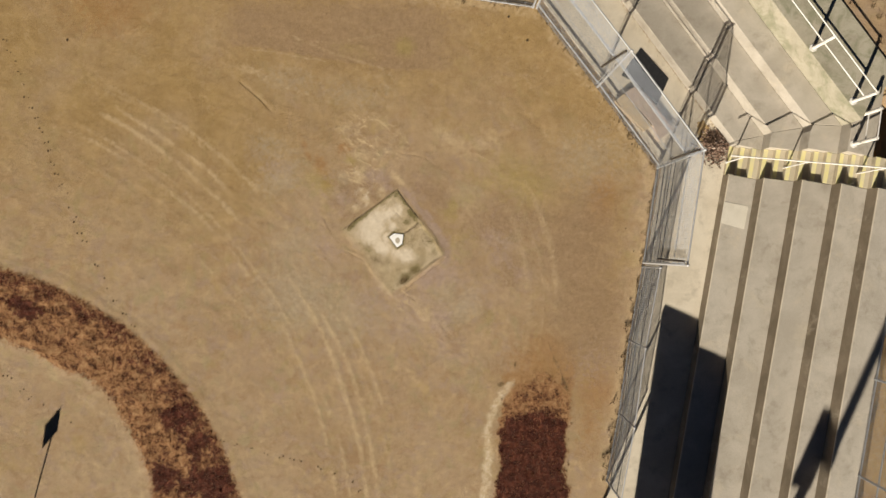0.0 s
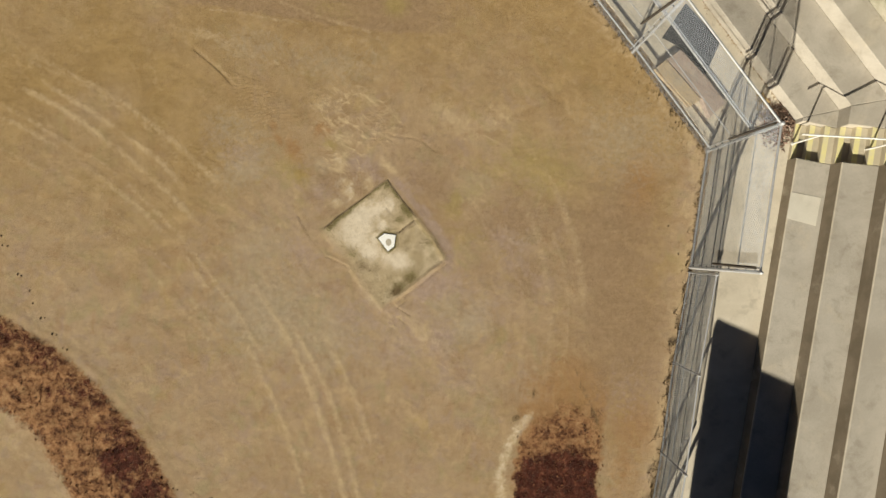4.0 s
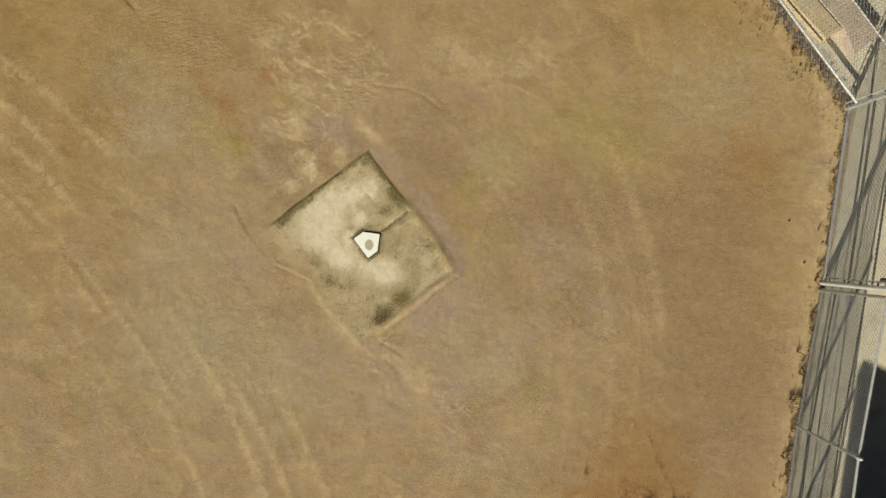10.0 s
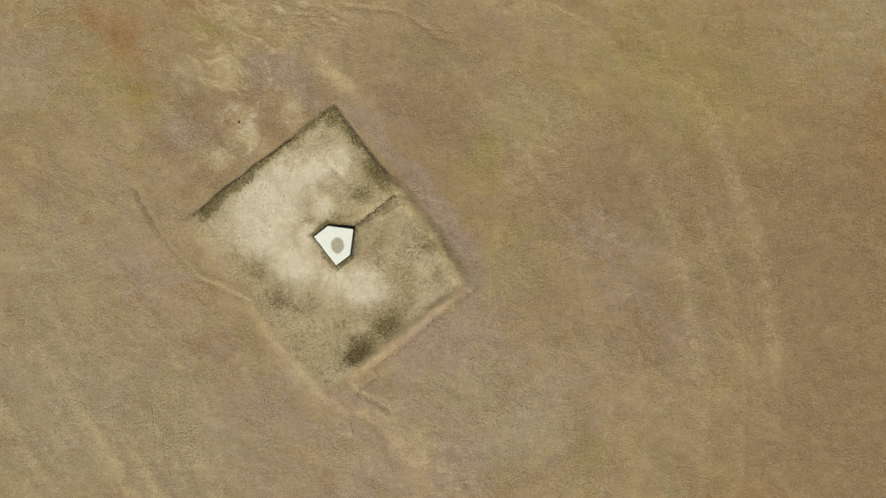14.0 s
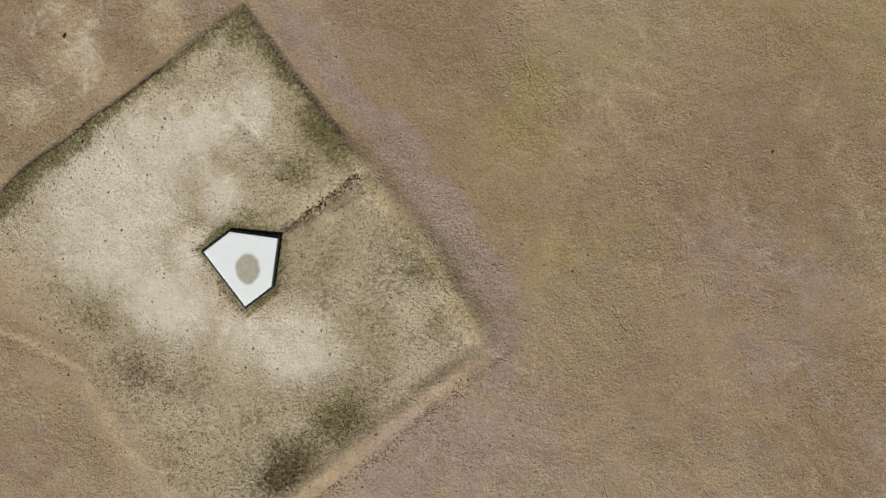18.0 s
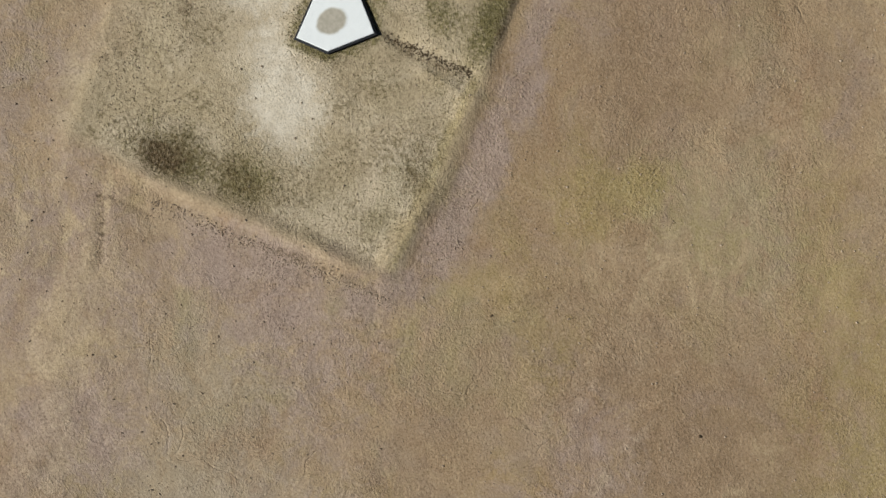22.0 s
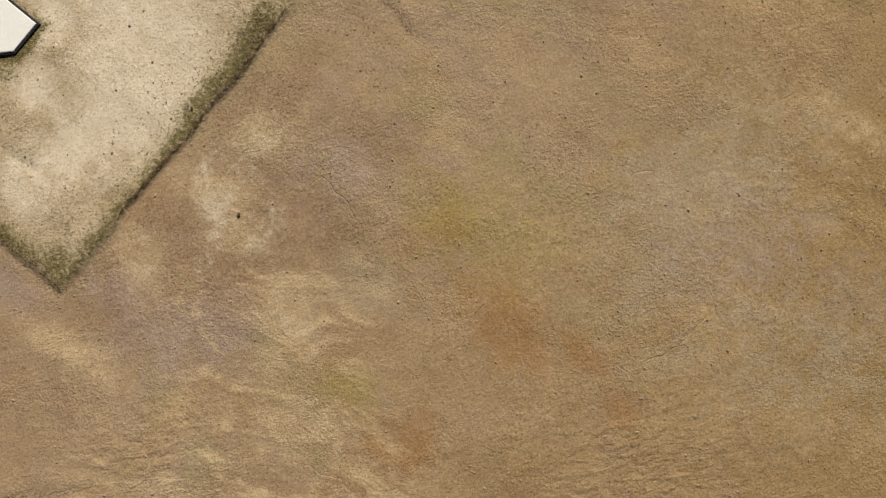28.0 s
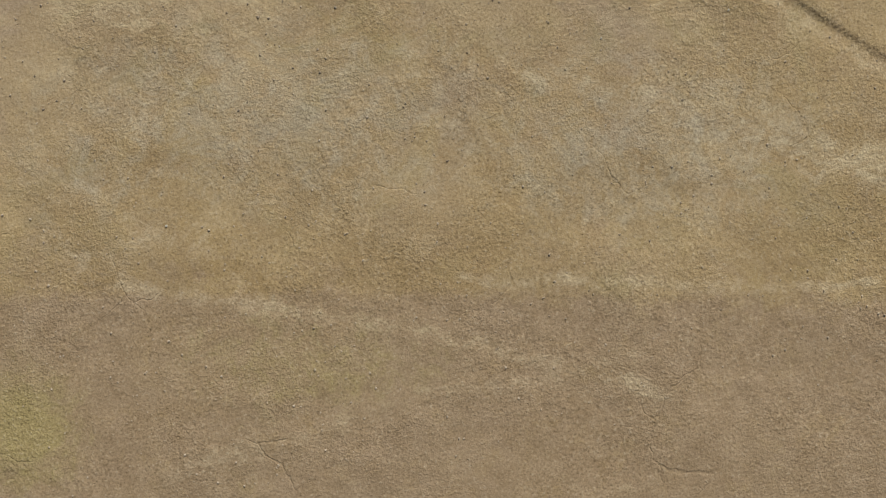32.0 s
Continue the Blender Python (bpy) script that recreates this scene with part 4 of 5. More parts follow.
# ---- backstop and fences ----
def chain_mesh(a, b, height, pitch, z0=0.05, wire=0.0021):
    """Woven wire between two posts: two crossing families of thin wires."""
    a, b = Vector((*a, 0)), Vector((*b, 0))
    d = b - a
    w = d.length
    d.normalize()
    side = Vector((d.y, -d.x, 0))
    verts, faces = [], []

    def wire_at(s0, h0, s1, h1, off):
        p, q = a + d * s0 + side * off, a + d * s1 + side * off
        p.z, q.z = z0 + h0, z0 + h1
        t = (q - p).normalized()
        n1 = side
        n2 = t.cross(side)
        k = len(verts)
        for c in (p, q):
            for ang in (0, 2.094, 4.189):
                verts.append(c + (n1 * math.cos(ang) + n2 * math.sin(ang)) * wire)
        for i in range(3):
            j = (i + 1) % 3
            faces.append((k + i, k + j, k + 3 + j, k + 3 + i))

    H = height - z0
    c = -H
    while c < w:
        s0, s1 = max(c, 0), min(c + H, w)
        if s1 - s0 > 0.01:
            wire_at(s0, s0 - c, s1, s1 - c, 0.0018)
            wire_at(w - s0, s0 - c, w - s1, s1 - c, -0.0018)
        c += pitch
    return verts, faces


def lerp2(a, b, t):
    return (a[0] + (b[0] - a[0]) * t, a[1] + (b[1] - a[1]) * t)


def fence_run(name, pts, height, rails, label, category, pitch=0.072, post_r=0.036, rail_r=0.024, wire=0.0026, face=1, dark=(), lap=0.0, bars=False, thin=0.0):
    """Posts, rails and woven wire; rails hold one tuple of heights for each bay."""
    root = base_empty(name, (*pts[0], 0))
    inv = Matrix.Translation((-pts[0][0], -pts[0][1], 0))

    def piece(kind, bm, material, parent, text=""):
        bm.transform(inv)
        return part(kind, bm, material, parent, text)

    for i, p in enumerate(pts):
        post = piece("post", tube((*p, -0.1), (*p, height + 0.04), post_r, 12), GALVANISED, root)
        bm = bmesh.new()
        bmesh.ops.create_uvsphere(bm, u_segments=10, v_segments=6, radius=post_r * 1.15, matrix=Matrix.Translation((*p, height + 0.045)))
        piece("cap", bm, GALVANISED, post)
        bay = rails[min(i, len(rails) - 1)]
        if bars and i:
            # flat tension bar and its bands on the side of the bay before
            back = Vector((pts[i - 1][0] - p[0], pts[i - 1][1] - p[1], 0)).normalized() * (post_r + 0.055)
            c = Vector((*p, 0)) + back
            piece("tension_bar", tube((c.x, c.y, 0.05), (c.x, c.y, height - 0.02), 0.011, 6), GALVANISED, root)
            # dark slanting bar beside the upper part of the post
            low, out = (1.5, 3.2) if i == 1 else (height * 0.45, 1.3)
            c2, c3 = Vector((*p, 0)) + back * out, Vector((*p, 0)) + back * 0.9
            inward = Vector((p[1] - pts[i - 1][1], pts[i - 1][0] - p[0], 0)).normalized() * 0.10
            c2, c3 = c2 + inward, c3 + inward
            piece("dark_bar", tube((c2.x, c2.y, low), (c3.x, c3.y, height), 0.030, 8), RAIL_DARK, root, "dark slanting bar beside the post")
            for k in range(9):
                h = 0.2 + k * (height - 0.4) / 8
                piece("band", tube((p[0], p[1], h), (c.x, c.y, h), 0.014, 6), RAIL_DARK, post)
        if i + 1 == len(pts):
            break
        q = pts[i + 1]
        n = Vector((q[1] - p[1], p[0] - q[0], 0)).normalized() * face * (post_r + rail_r * 0.4)
        for h in bay:
            piece("rail", tube((*p, h), (*q, h), rail_r, 10), GALVANISED, root)
            piece("clamp", tube((*p, h - 0.03), (*p, h + 0.03), post_r * 1.25, 12), GALVANISED, post)
        if thin and i < 2:
            piece("tension_wire", tube((*p, thin), (*q, thin), 0.011, 8), GALVANISED, root, "thin galvanised tension wire")
        # dark rails, part of them added in place of cast shadow lines
        for section, h, r in dark:
            if section == i:
                piece("dark_rail", tube((*p, h), (*q, h), r, 8), RAIL_DARK, root, "thin dark rail, some standing in for shadow lines")
        layers = [(0.05, lap if lap and height > 2 else height, n, WIRE_DULL, wire)]
        if lap:
            if height > 2:
                layers.append((lap, height, n, WIRE, wire * 1.2))
            piece("lap_wire", tube((*p, lap), (*q, lap), 0.010, 6), WIRE, root, "bright twisted lap wire")
        for z0, z1, off, material, thick in layers:
            verts, faces = chain_mesh(p, q, z1, pitch, z0, thick)
            verts = [v + off - Vector((*pts[0], 0)) for v in verts]
            tagged(raw("chain_link", verts, faces, material, root), kind="stuff")
    return tagged(root, label, category)


TALL, LOW = 3.39, 1.55
fence_run("backstop_fence", [C0, C1, C2, C3], TALL, ((0.28, 2.35, TALL), (0.28, 2.35, TALL), (0.06, TALL)), "tall galvanised chain-link backstop fence with steel rails", "fence", face=1, dark=((2, 0.67, 0.02), (2, 1.2, 0.016), (2, 1.5, 0.02)), lap=2.45, bars=True, thin=1.5)
NW = [(4.267 - 2.95 * k * 0.99, 7.101 + 2.95 * k * 0.14) for k in range(6)]
fence_run("side_fence", [(NW[0][0] - 0.12, NW[0][1] + 0.02)] + NW[1:], TALL, ((0.06, 1.7, TALL),), "tall galvanised chain-link fence beyond the backstop", "fence", face=-1)
# the dark rails here stand in for rail shadows on the walkway
fence_run("low_fence", [(C3[0] - 0.02, C3[1] - 0.12), C4, C5, C6], LOW, ((0.05, LOW),), "low galvanised chain-link fence beside the walkway", "fence", pitch=0.06, post_r=0.026, rail_r=0.019, wire=0.0028, dark=((0, 0.4, 0.014), (1, 0.4, 0.014), (2, 0.4, 0.014), (0, 1.1, 0.012), (1, 1.1, 0.012), (2, 1.1, 0.012)), lap=0.7)

# ---- walkway, terraces, aisle stairs ----
US, UB = Vector((-0.17, -0.985)), Vector((0.6, -0.8))
STEP = 0.43
S_EDGE = [(9.99, 1.94), (10.82, 1.77), (11.70, 1.67), (12.55, 1.52), (13.27, 1.35), (14.1, 1.2)]
S_TOP = [STEP * (i + 1) for i in range(5)]
N_OFF = [9.88, 10.70, 11.53, 12.20, 13.75]
N_TOP = [0.43, 0.86, 1.29, 2.10]


def south(i, k):
    """A point on the front edge of south terrace i, k metres down the run (north is minus)."""
    p = Vector(S_EDGE[i]) + US * k
    return (p.x, p.y)


def corner(i):
    """Where north and south front edges meet."""
    p = Vector(S_EDGE[i])
    nb = Vector((0.8, 0.6))
    k = (N_OFF[min(i, 4)] - p.dot(nb)) / -US.dot(nb)
    return south(i, -k)


def north(i, k):
    c = Vector(corner(i)) - UB * k
    return (c.x, c.y)


AISLE = 0.90
walk_pts = [(C0[0] + 0.22, C0[1] + 0.17), (C1[0] + 0.21, C1[1] + 0.16), (C2[0] + 0.14, C2[1] + 0.05), (C3[0] + 0.08, C3[1]), (C4[0] + 0.09, C4[1]), (C5[0] + 0.09, C5[1]), (C6[0] + 0.09, C6[1] - 0.1), (5.4, -13.0), (4.5, -19.0),
            south(0, 20.0), south(0, -AISLE), corner(0), north(0, 8.5)]
finish(prism(walk_pts, -0.15, 0.035, 0.01), "walkway", CONCRETE_PALE)
tagged(bpy.data.objects["walkway"], "pale dusty concrete walkway behind the backstop fence", "walkway", kind="structure")

bleacher = base_empty("concrete_bleacher", (10.5, 2.0, 0))
inv = Matrix.Translation((-10.5, -2.0, 0))


def slab(name, pts, z0, z1, mat, bevel=0.02, parent=bleacher, label=""):
    bm = prism(pts, z0, z1, bevel)
    bm.transform(inv)
    return part(name, bm, mat, parent, label)


for i in range(5):
    nxt = i + 1
    # south run, cast in bays
    edges = [0.0, 11.0, 19.0]
    for a, b in zip(edges, edges[1:]):
        gap = 0.002
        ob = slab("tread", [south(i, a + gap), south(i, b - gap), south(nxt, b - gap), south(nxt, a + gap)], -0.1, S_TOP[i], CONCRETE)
        # upright faces take the darker mix of stain and painted shade
        ob.data.materials.append(CONCRETE_STAINED_SHADED)
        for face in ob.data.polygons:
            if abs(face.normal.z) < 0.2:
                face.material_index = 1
    # worn front edge of the tread, with its bright lit line painted as a pale strip
    slab("tread_edge", [south(i, 0.01), south(i, 18.9), lerp2(south(i, 18.9), south(nxt, 18.9), 0.035), lerp2(south(i, 0.01), south(nxt, 0.01), 0.035)], S_TOP[i] - 0.02, S_TOP[i] + 0.003, CONCRETE_PALE, 0.002, bleacher, "worn tread edge, its catch of light painted pale")
    # wedge between the aisle and the north run
    if i < 4:
        up = corner(nxt)
        slab("wedge", [south(i, -AISLE - 0.004), south(nxt, -AISLE - 0.004), up, corner(i)], -0.1, S_TOP[i] if i < 3 else 1.72, CONCRETE)
        for a, b in ((0.0, 8.5),):
            slab("tread", [north(i, a + 0.006), corner(nxt) if a == 0 else north(nxt, a + 0.006), north(nxt, b - 0.006), north(i, b - 0.006)][::-1], -0.1, N_TOP[i], CONCRETE if i < 3 else CONCRETE_MOSSY)
    # the aisle: three steps to a terrace, painted
    for k in range(3):
        f0, f1 = k / 3, (k + 1) / 3
        top = S_TOP[i] - STEP * (2 - k) / 3
        a0, a1 = lerp2(south(i, -0.004), south(nxt, -0.004), f0), lerp2(south(i, -0.004), south(nxt, -0.004), f1)
        b0, b1 = lerp2(south(i, -AISLE), south(nxt, -AISLE), f0), lerp2(south(i, -AISLE), south(nxt, -AISLE), f1)
        slab("stair_step", [a0, a1, b1, b0], -0.1, top - 0.004, STEP_BEIGE, 0.015, bleacher, "beige concrete aisle step")
        n0, n1 = lerp2(a0, a1, 0.02), lerp2(a0, a1, 0.46)
        m0, m1 = lerp2(b0, b1, 0.02), lerp2(b0, b1, 0.46)
        slab("nosing", [n0, n1, m1, m0], top - 0.03, top + 0.002, YELLOW, 0.006, bleacher, "worn yellow-painted step nosing")
# a pale repair patch on the lowest tread
patch = prism([south(0, 0.83 + 0.02), lerp2(south(0, 0.85), south(1, 0.85), 0.88), lerp2(south(0, 1.55), south(1, 1.55), 0.86), south(0, 1.5)], 0.43, 0.436)
patch.transform(inv)
part("repair_patch", patch, PATCH, bleacher, "pale cement repair patch")
tagged(bleacher, "weathered concrete bleacher terraces with yellow aisle steps", "bleacher")


# ---- handrails ----
def handrail(name, line, tops, posts, label, rail_r=0.024, post_r=0.028):
    root = base_empty(name, line[0])
    o = Vector(line[0])
    for h in tops:
        bm = tube(Vector(line[0]) - o + Vector((0, 0, h)), Vector(line[1]) - o + Vector((0, 0, h)), rail_r, 10)
        part("rail", bm, WHITE_PAINT, root)
    for t, drop in posts:
        p = Vector(line[0]).lerp(Vector(line[1]), t) - o
        post = part("post", tube(p - Vector((0, 0, drop)), p + Vector((0, 0, max(tops))), post_r, 10), WHITE_PAINT, root)
        foot = p - Vector((0, 0, drop))
        part("foot_plate", tube(foot, foot + Vector((0, 0, 0.012)), post_r * 2.2, 8), WHITE_PAINT, post)
    return tagged(root, label, "handrail")


handrail("stair_handrail", ((9.72, 2.38, 0.08), (13.9, 1.66, 2.08)), (1.05,), ((0.078, 0.085), (0.42, 0.22), (0.80, 0.16)), "white painted steel handrail over the yellow steps", 0.021, 0.022)
n3a, n3b = north(3, 0.55), north(3, 8.3)
handrail("back_handrail", ((n3a[0] + 0.1, n3a[1] + 0.07, 2.10), (n3b[0] + 0.1, n3b[1] + 0.07, 2.10)), (0.47, 0.94), [(0.0, 0.0), (0.235, 0), (0.47, 0), (0.7, 0), (1.0, 0)], "white painted two-rail guard on the top terrace", 0.018, 0.05)

handrail("corner_handrail", ((12.99, 3.39, 1.72), (12.88, 2.61, 1.72)), (0.47, 0.94), [(0.0, 0.0), (1.0, 0.0)], "short white painted guard at the terrace corner", 0.018, 0.05)

# ---- dugout whose roof shades the walkway ----
NWc, NEc = Vector((5.69, -7.67)), Vector((7.87, -8.63))
down = Vector((-0.147, -0.989))


def dugout():
    root = base_empty("dugout", (6.2, -11.5, 0))
    o = Matrix.Translation((-6.2, 11.5, 0))
    roof = [NWc, NEc, NEc + down * 8, NWc + down * 8]
    bm = prism([(p.x, p.y) for p in roof][::-1], 3.05, 3.2, 0.02)
    bm.transform(o)
    part("roof", bm, ROOF_SHEET, root, "dark sheet roof")
    c = sum(roof, Vector((0, 0))) / 4
    for p in roof:
        d = p - c
        lengthwise = down * d.dot(down)
        q = c + lengthwise * 0.93 + (d - lengthwise) * 0.42 - Vector((6.2, -11.5))
        part("post", tube((q.x, q.y, -0.1), (q.x, q.y, 3.06), 0.045, 10), GALVANISED, root)
    tagged(root, "open dugout shelter, dark flat roof on steel posts", "dugout")


dugout()


# ---- south guard rail, earth bank behind the terraces ----
g0, g1 = south(5, 2.5), south(5, 18.5)
rear = fence_run("rear_fence", [(lerp2(g0, g1, k / 6)[0] - 0.06, lerp2(g0, g1, k / 6)[1]) for k in range(7)], 1.5, ((0.06, 0.75, 1.5),), "galvanised chain-link guard fence along the rear terrace edge", "fence", pitch=0.06, post_r=0.032, rail_r=0.021, wire=0.0025)
rear.location.z = S_TOP[4]
bank_pts = [north(4, -1.0), north(4, 9.0), (north(4, 9.0)[0] + 5.0, north(4, 9.0)[1] + 3.7), (north(4, -1.0)[0] + 5.0, north(4, -1.0)[1] + 3.7)]
finish(prism(bank_pts[::-1], -0.1, 2.04, 0.05), "earth_bank", SOIL)
tagged(bpy.data.objects["earth_bank"], "dry earth bank behind the top terrace", "bank", kind="structure")


# ---- tufts, crumbs and litter ----
def tufts(name, places, material, rng, blades=(4, 8), length=(0.04, 0.1), width=0.006, spread=0.6):
    verts, faces = [], []
    for px, py, pz, s in places:
        for _ in range(rng.randint(*blades)):
            a = rng.uniform(0, 6.283)
            l, w = rng.uniform(*length) * s, width * s * rng.uniform(0.7, 1.4)
            lean = rng.uniform(0.2, 1.0) * spread
            dx, dy = math.cos(a), math.sin(a)
            ox, oy = px + rng.uniform(-0.02, 0.02) * s, py + rng.uniform(-0.02, 0.02) * s
            k = len(verts)
            tx, ty, tz = ox + dx * l * lean, oy + dy * l * lean, pz + l * math.sqrt(max(0.05, 1 - lean * lean))
            mx, my, mz = ox + dx * l * lean * 0.4, oy + dy * l * lean * 0.4, pz + (tz - pz) * 0.6
            verts += [(ox - dy * w, oy + dx * w, pz - 0.01), (ox + dy * w, oy - dx * w, pz - 0.01), (mx - dy * w * 0.8, my + dx * w * 0.8, mz), (mx + dy * w * 0.8, my - dx * w * 0.8, mz), (tx, ty, tz)]
            faces += [(k, k + 1, k + 3, k + 2), (k + 2, k + 3, k + 4)]
    return raw(name, verts, faces, material)


def crumbs(name, places, material, rng):
    """Small uneven lumps of earth: flattened eight-cornered stones."""
    verts, faces = [], []
    for px, py, pz, s in places:
        k = len(verts)
        a0 = rng.uniform(0, 6.28)
        sx, sy = rng.uniform(0.7, 1.3) * s, rng.uniform(0.7, 1.3) * s
        for i in range(5):
            a = a0 + i * 1.2566 + rng.uniform(-0.3, 0.3)
            verts.append((px + math.cos(a) * sx, py + math.sin(a) * sy, pz - 0.2 * s))
        for i in range(5):
            a = a0 + i * 1.2566 + rng.uniform(-0.3, 0.3)
            verts.append((px + math.cos(a) * sx * 0.6, py + math.sin(a) * sy * 0.6, pz + s * rng.uniform(0.4, 0.8)))
        for i in range(5):
            j = (i + 1) % 5
            faces.append((k + i, k + j, k + 5 + j, k + 5 + i))
        faces.append(tuple(k + 5 + i for i in range(5)))
    return raw(name, verts, faces, material)


def at_ground(x, y, s):
    return (x, y, ground_z(x, y), s)


rng = random.Random(11)
# crumbs over the clay round the plate, thicker on worn strips
spots_list = []
while len(spots_list) < 9000:
    x, y = rng.uniform(-4.8, 4.6), rng.uniform(-2.5, 6.4)
    spots_list.append(at_ground(x, y, rng.choice((0.002, 0.003, 0.0045, 0.0065)) * rng.uniform(0.7, 1.2)))
for _ in range(2600):
    k = rng.random()
    if k < 0.35:
        t, o = rng.uniform(-1.2, 0.5), rng.gauss(-0.17, 0.06)
        uu, vv = 0.865 - o, t
    elif k < 0.65:
        uu, vv = rng.uniform(-0.6, 0.95), -1.36 - abs(rng.gauss(0.0, 0.05))
    elif k < 0.8:
        uu, vv = rng.uniform(-1.15, 0.85), rng.uniform(0.9, 1.23)
    else:
        uu, vv = rng.gauss(-0.95, 0.15), rng.uniform(-1.2, 0.2)
    x, y = uu * PU[0] + vv * PV[0], uu * PU[1] + vv * PV[1]
    spots_list.append(at_ground(x, y, rng.uniform(0.002, 0.005)))
for _ in range(380):
    x, y = rng.gauss(-1.78, 0.30), rng.gauss(3.5, 0.19)
    spots_list.append(at_ground(x, y, rng.uniform(0.002, 0.006)))
CRUMB = plain_material("soil_crumb", (0.42, 0.325, 0.235), (0.30, 0.225, 0.155), 30, 0.95)
tagged(crumbs("soil_crumbs", spots_list, CRUMB, rng), "small crumbs of dry clay strewn on the infield", "soil", kind="stuff")

# dark crumbs of moss and earth on the pad, where it is not scoured pale
pad_bits = []
while len(pad_bits) < 7000:
    uu, vv = rng.uniform(-1.2, 0.86), rng.uniform(-1.23, 1.22)
    x, y = uu * PU[0] + vv * PV[0], uu * PU[1] + vv * PV[1]
    k = min(max(np.searchsorted(ys, y), 1), ny - 1) * nx + min(max(np.searchsorted(xs, x), 1), nx - 1)
    if rng.random() < 0.10 + 0.9 * max(float(stains["moss"][k]), float(stains["dark"][k])) - 0.25 * float(stains["pale"][k]):
        pad_bits.append((x, y, float(gz[k]), rng.uniform(0.0015, 0.0042)))
MOSS_BIT = plain_material("moss_crumb", (0.15, 0.12, 0.055), (0.27, 0.215, 0.11), 30, 0.95)
tagged(crumbs("moss_crumbs", pad_bits, MOSS_BIT, rng), "dark crumbs of moss and earth on the worn pad", "moss", kind="stuff")

# pale gritty crumbs in one worn spot, dark ones in the groove behind the plate
pale_bits = [at_ground(rng.gauss(-1.65, 0.2), rng.gauss(3.43, 0.13), rng.uniform(0.002, 0.0045)) for _ in range(800)]
tagged(crumbs("pale_grit", pale_bits, GRIT, rng), "pale grit strewn over a worn spot of clay", "grit", kind="stuff")
groove_bits = []
for _ in range(420):
    uu, vv = rng.uniform(0.24, 0.80), rng.gauss(0.012, 0.018)
    groove_bits.append(at_ground(uu * PU[0] + vv * PV[0], uu * PU[1] + vv * PV[1], rng.uniform(0.002, 0.0055)))
tagged(crumbs("dark_grit", groove_bits, CLOD, rng), "dark crumbs lying in the groove behind the plate", "grit", kind="stuff")

# scattered single stones and dark clods
dots = [(3.97, 6.106, 0.05), (3.395, 6.838, 0.04), (-1.0, 0.7, 0.012), (-1.11, 1.33, 0.014), (6.9, 4.2, 0.03), (7.2, 2.9, 0.03), (7.25, -0.4, 0.03), (7.0, 0.3, 0.028), (-10.2, 6.1, 0.04), (1.9, -0.1, 0.009), (3.1, 0.6, 0.01)]
for k, (x, y, s) in enumerate(dots):
    ob = crumbs("clod", [(0, 0, 0, s)], CLOD, rng)
    ob.location = (x, y, ground_z(x, y))
    tagged(ob, "single dark clod of earth on the clay", "clod", "scattered clods")
for x, y, s in ((-3.05, 3.72, 0.013), (4.5, 0.7, 0.008), (-3.2, 4.3, 0.007), (-0.75, 4.95, 0.008), (5.1, 3.3, 0.016), (-3.9, 4.25, 0.008), (2.6, 3.9, 0.009)):
    ob = crumbs("pebble", [(0, 0, 0, s)], STONE, rng)
    ob.location = (x, y, ground_z(x, y))
    tagged(ob, "small pale pebble lying on the clay", "pebble", "scattered pebbles")

# two trails of footprints, each a pair of scuffed clods
trail = []
for line in (((-12.1, 6.1), (-11.70, 5.08), (-11.32, 4.02), (-10.84, 2.98), (-10.51, 1.94), (-10.26, 1.30), (-9.94, 0.56), (-9.66, -0.12), (-9.3, -0.8), (-8.7, -1.9), (-7.9, -3.1)),
             ((-5.42, -6.22), (-4.53, -6.46), (-3.6, -6.73), (-2.93, -6.89), (-1.95, -7.25), (-1.42, -7.47), (-1.19, -7.79), (-0.5, -8.3)),
             ((-12.1, -4.2), (-11.3, -4.9), (-10.4, -5.4), (-9.6, -5.9))):
    for a, b_ in zip(line, line[1:]):
        steps = max(1, round(math.dist(a, b_) / 0.42))
        for k in range(steps):
            p = lerp2(a, b_, k / steps)
            for side in (-1, 1):
                if rng.random() < 0.85:
                    trail.append(at_ground(p[0] + side * 0.05 + rng.gauss(0, 0.02), p[1] + rng.gauss(0, 0.04), rng.uniform(0.020, 0.031)))
tagged(crumbs("footprint_trail", trail, CLOD, rng), "trails of small dark scuffed footprints across the clay", "footprints", kind="stuff")

# dead sod in the ring and the patch
places = []
while len(places) < 900:
    x, y = rng.uniform(-13.2, -4.6), rng.uniform(-9.3, -0.4)
    r = math.hypot(x - MOUND[0], y - MOUND[1])
    th = math.degrees(math.atan2(y - MOUND[1], x - MOUND[0]))
    k = max(-1.2, min(1.2, (th - 45) / 45))
    if 4.9 + 0.5 * max(k, 0) ** 2 < r < 6.9 + 0.7 * k * k and noise.noise(Vector((x * 1.7, y * 1.7, 3))) > rng.uniform(-0.7, 0.5):
        places.append(at_ground(x, y, rng.uniform(0.6, 1.5)))
for _ in range(800):
    y = rng.uniform(-9.2, -4.7)
    x = rng.uniform(3.1, 5.3) + 0.06 * (y + 6)
    if rng.random() < min(1, (-4.4 - y) / 1.5):
        places.append(at_ground(x, y, rng.uniform(0.5, 1.3)))
tagged(tufts("dead_sod", places, SOD_GRASS, rng, (3, 6), (0.015, 0.04), 0.008, 0.99), "dead reddish-brown sod in a ring and a strip", "dead grass", kind="stuff")

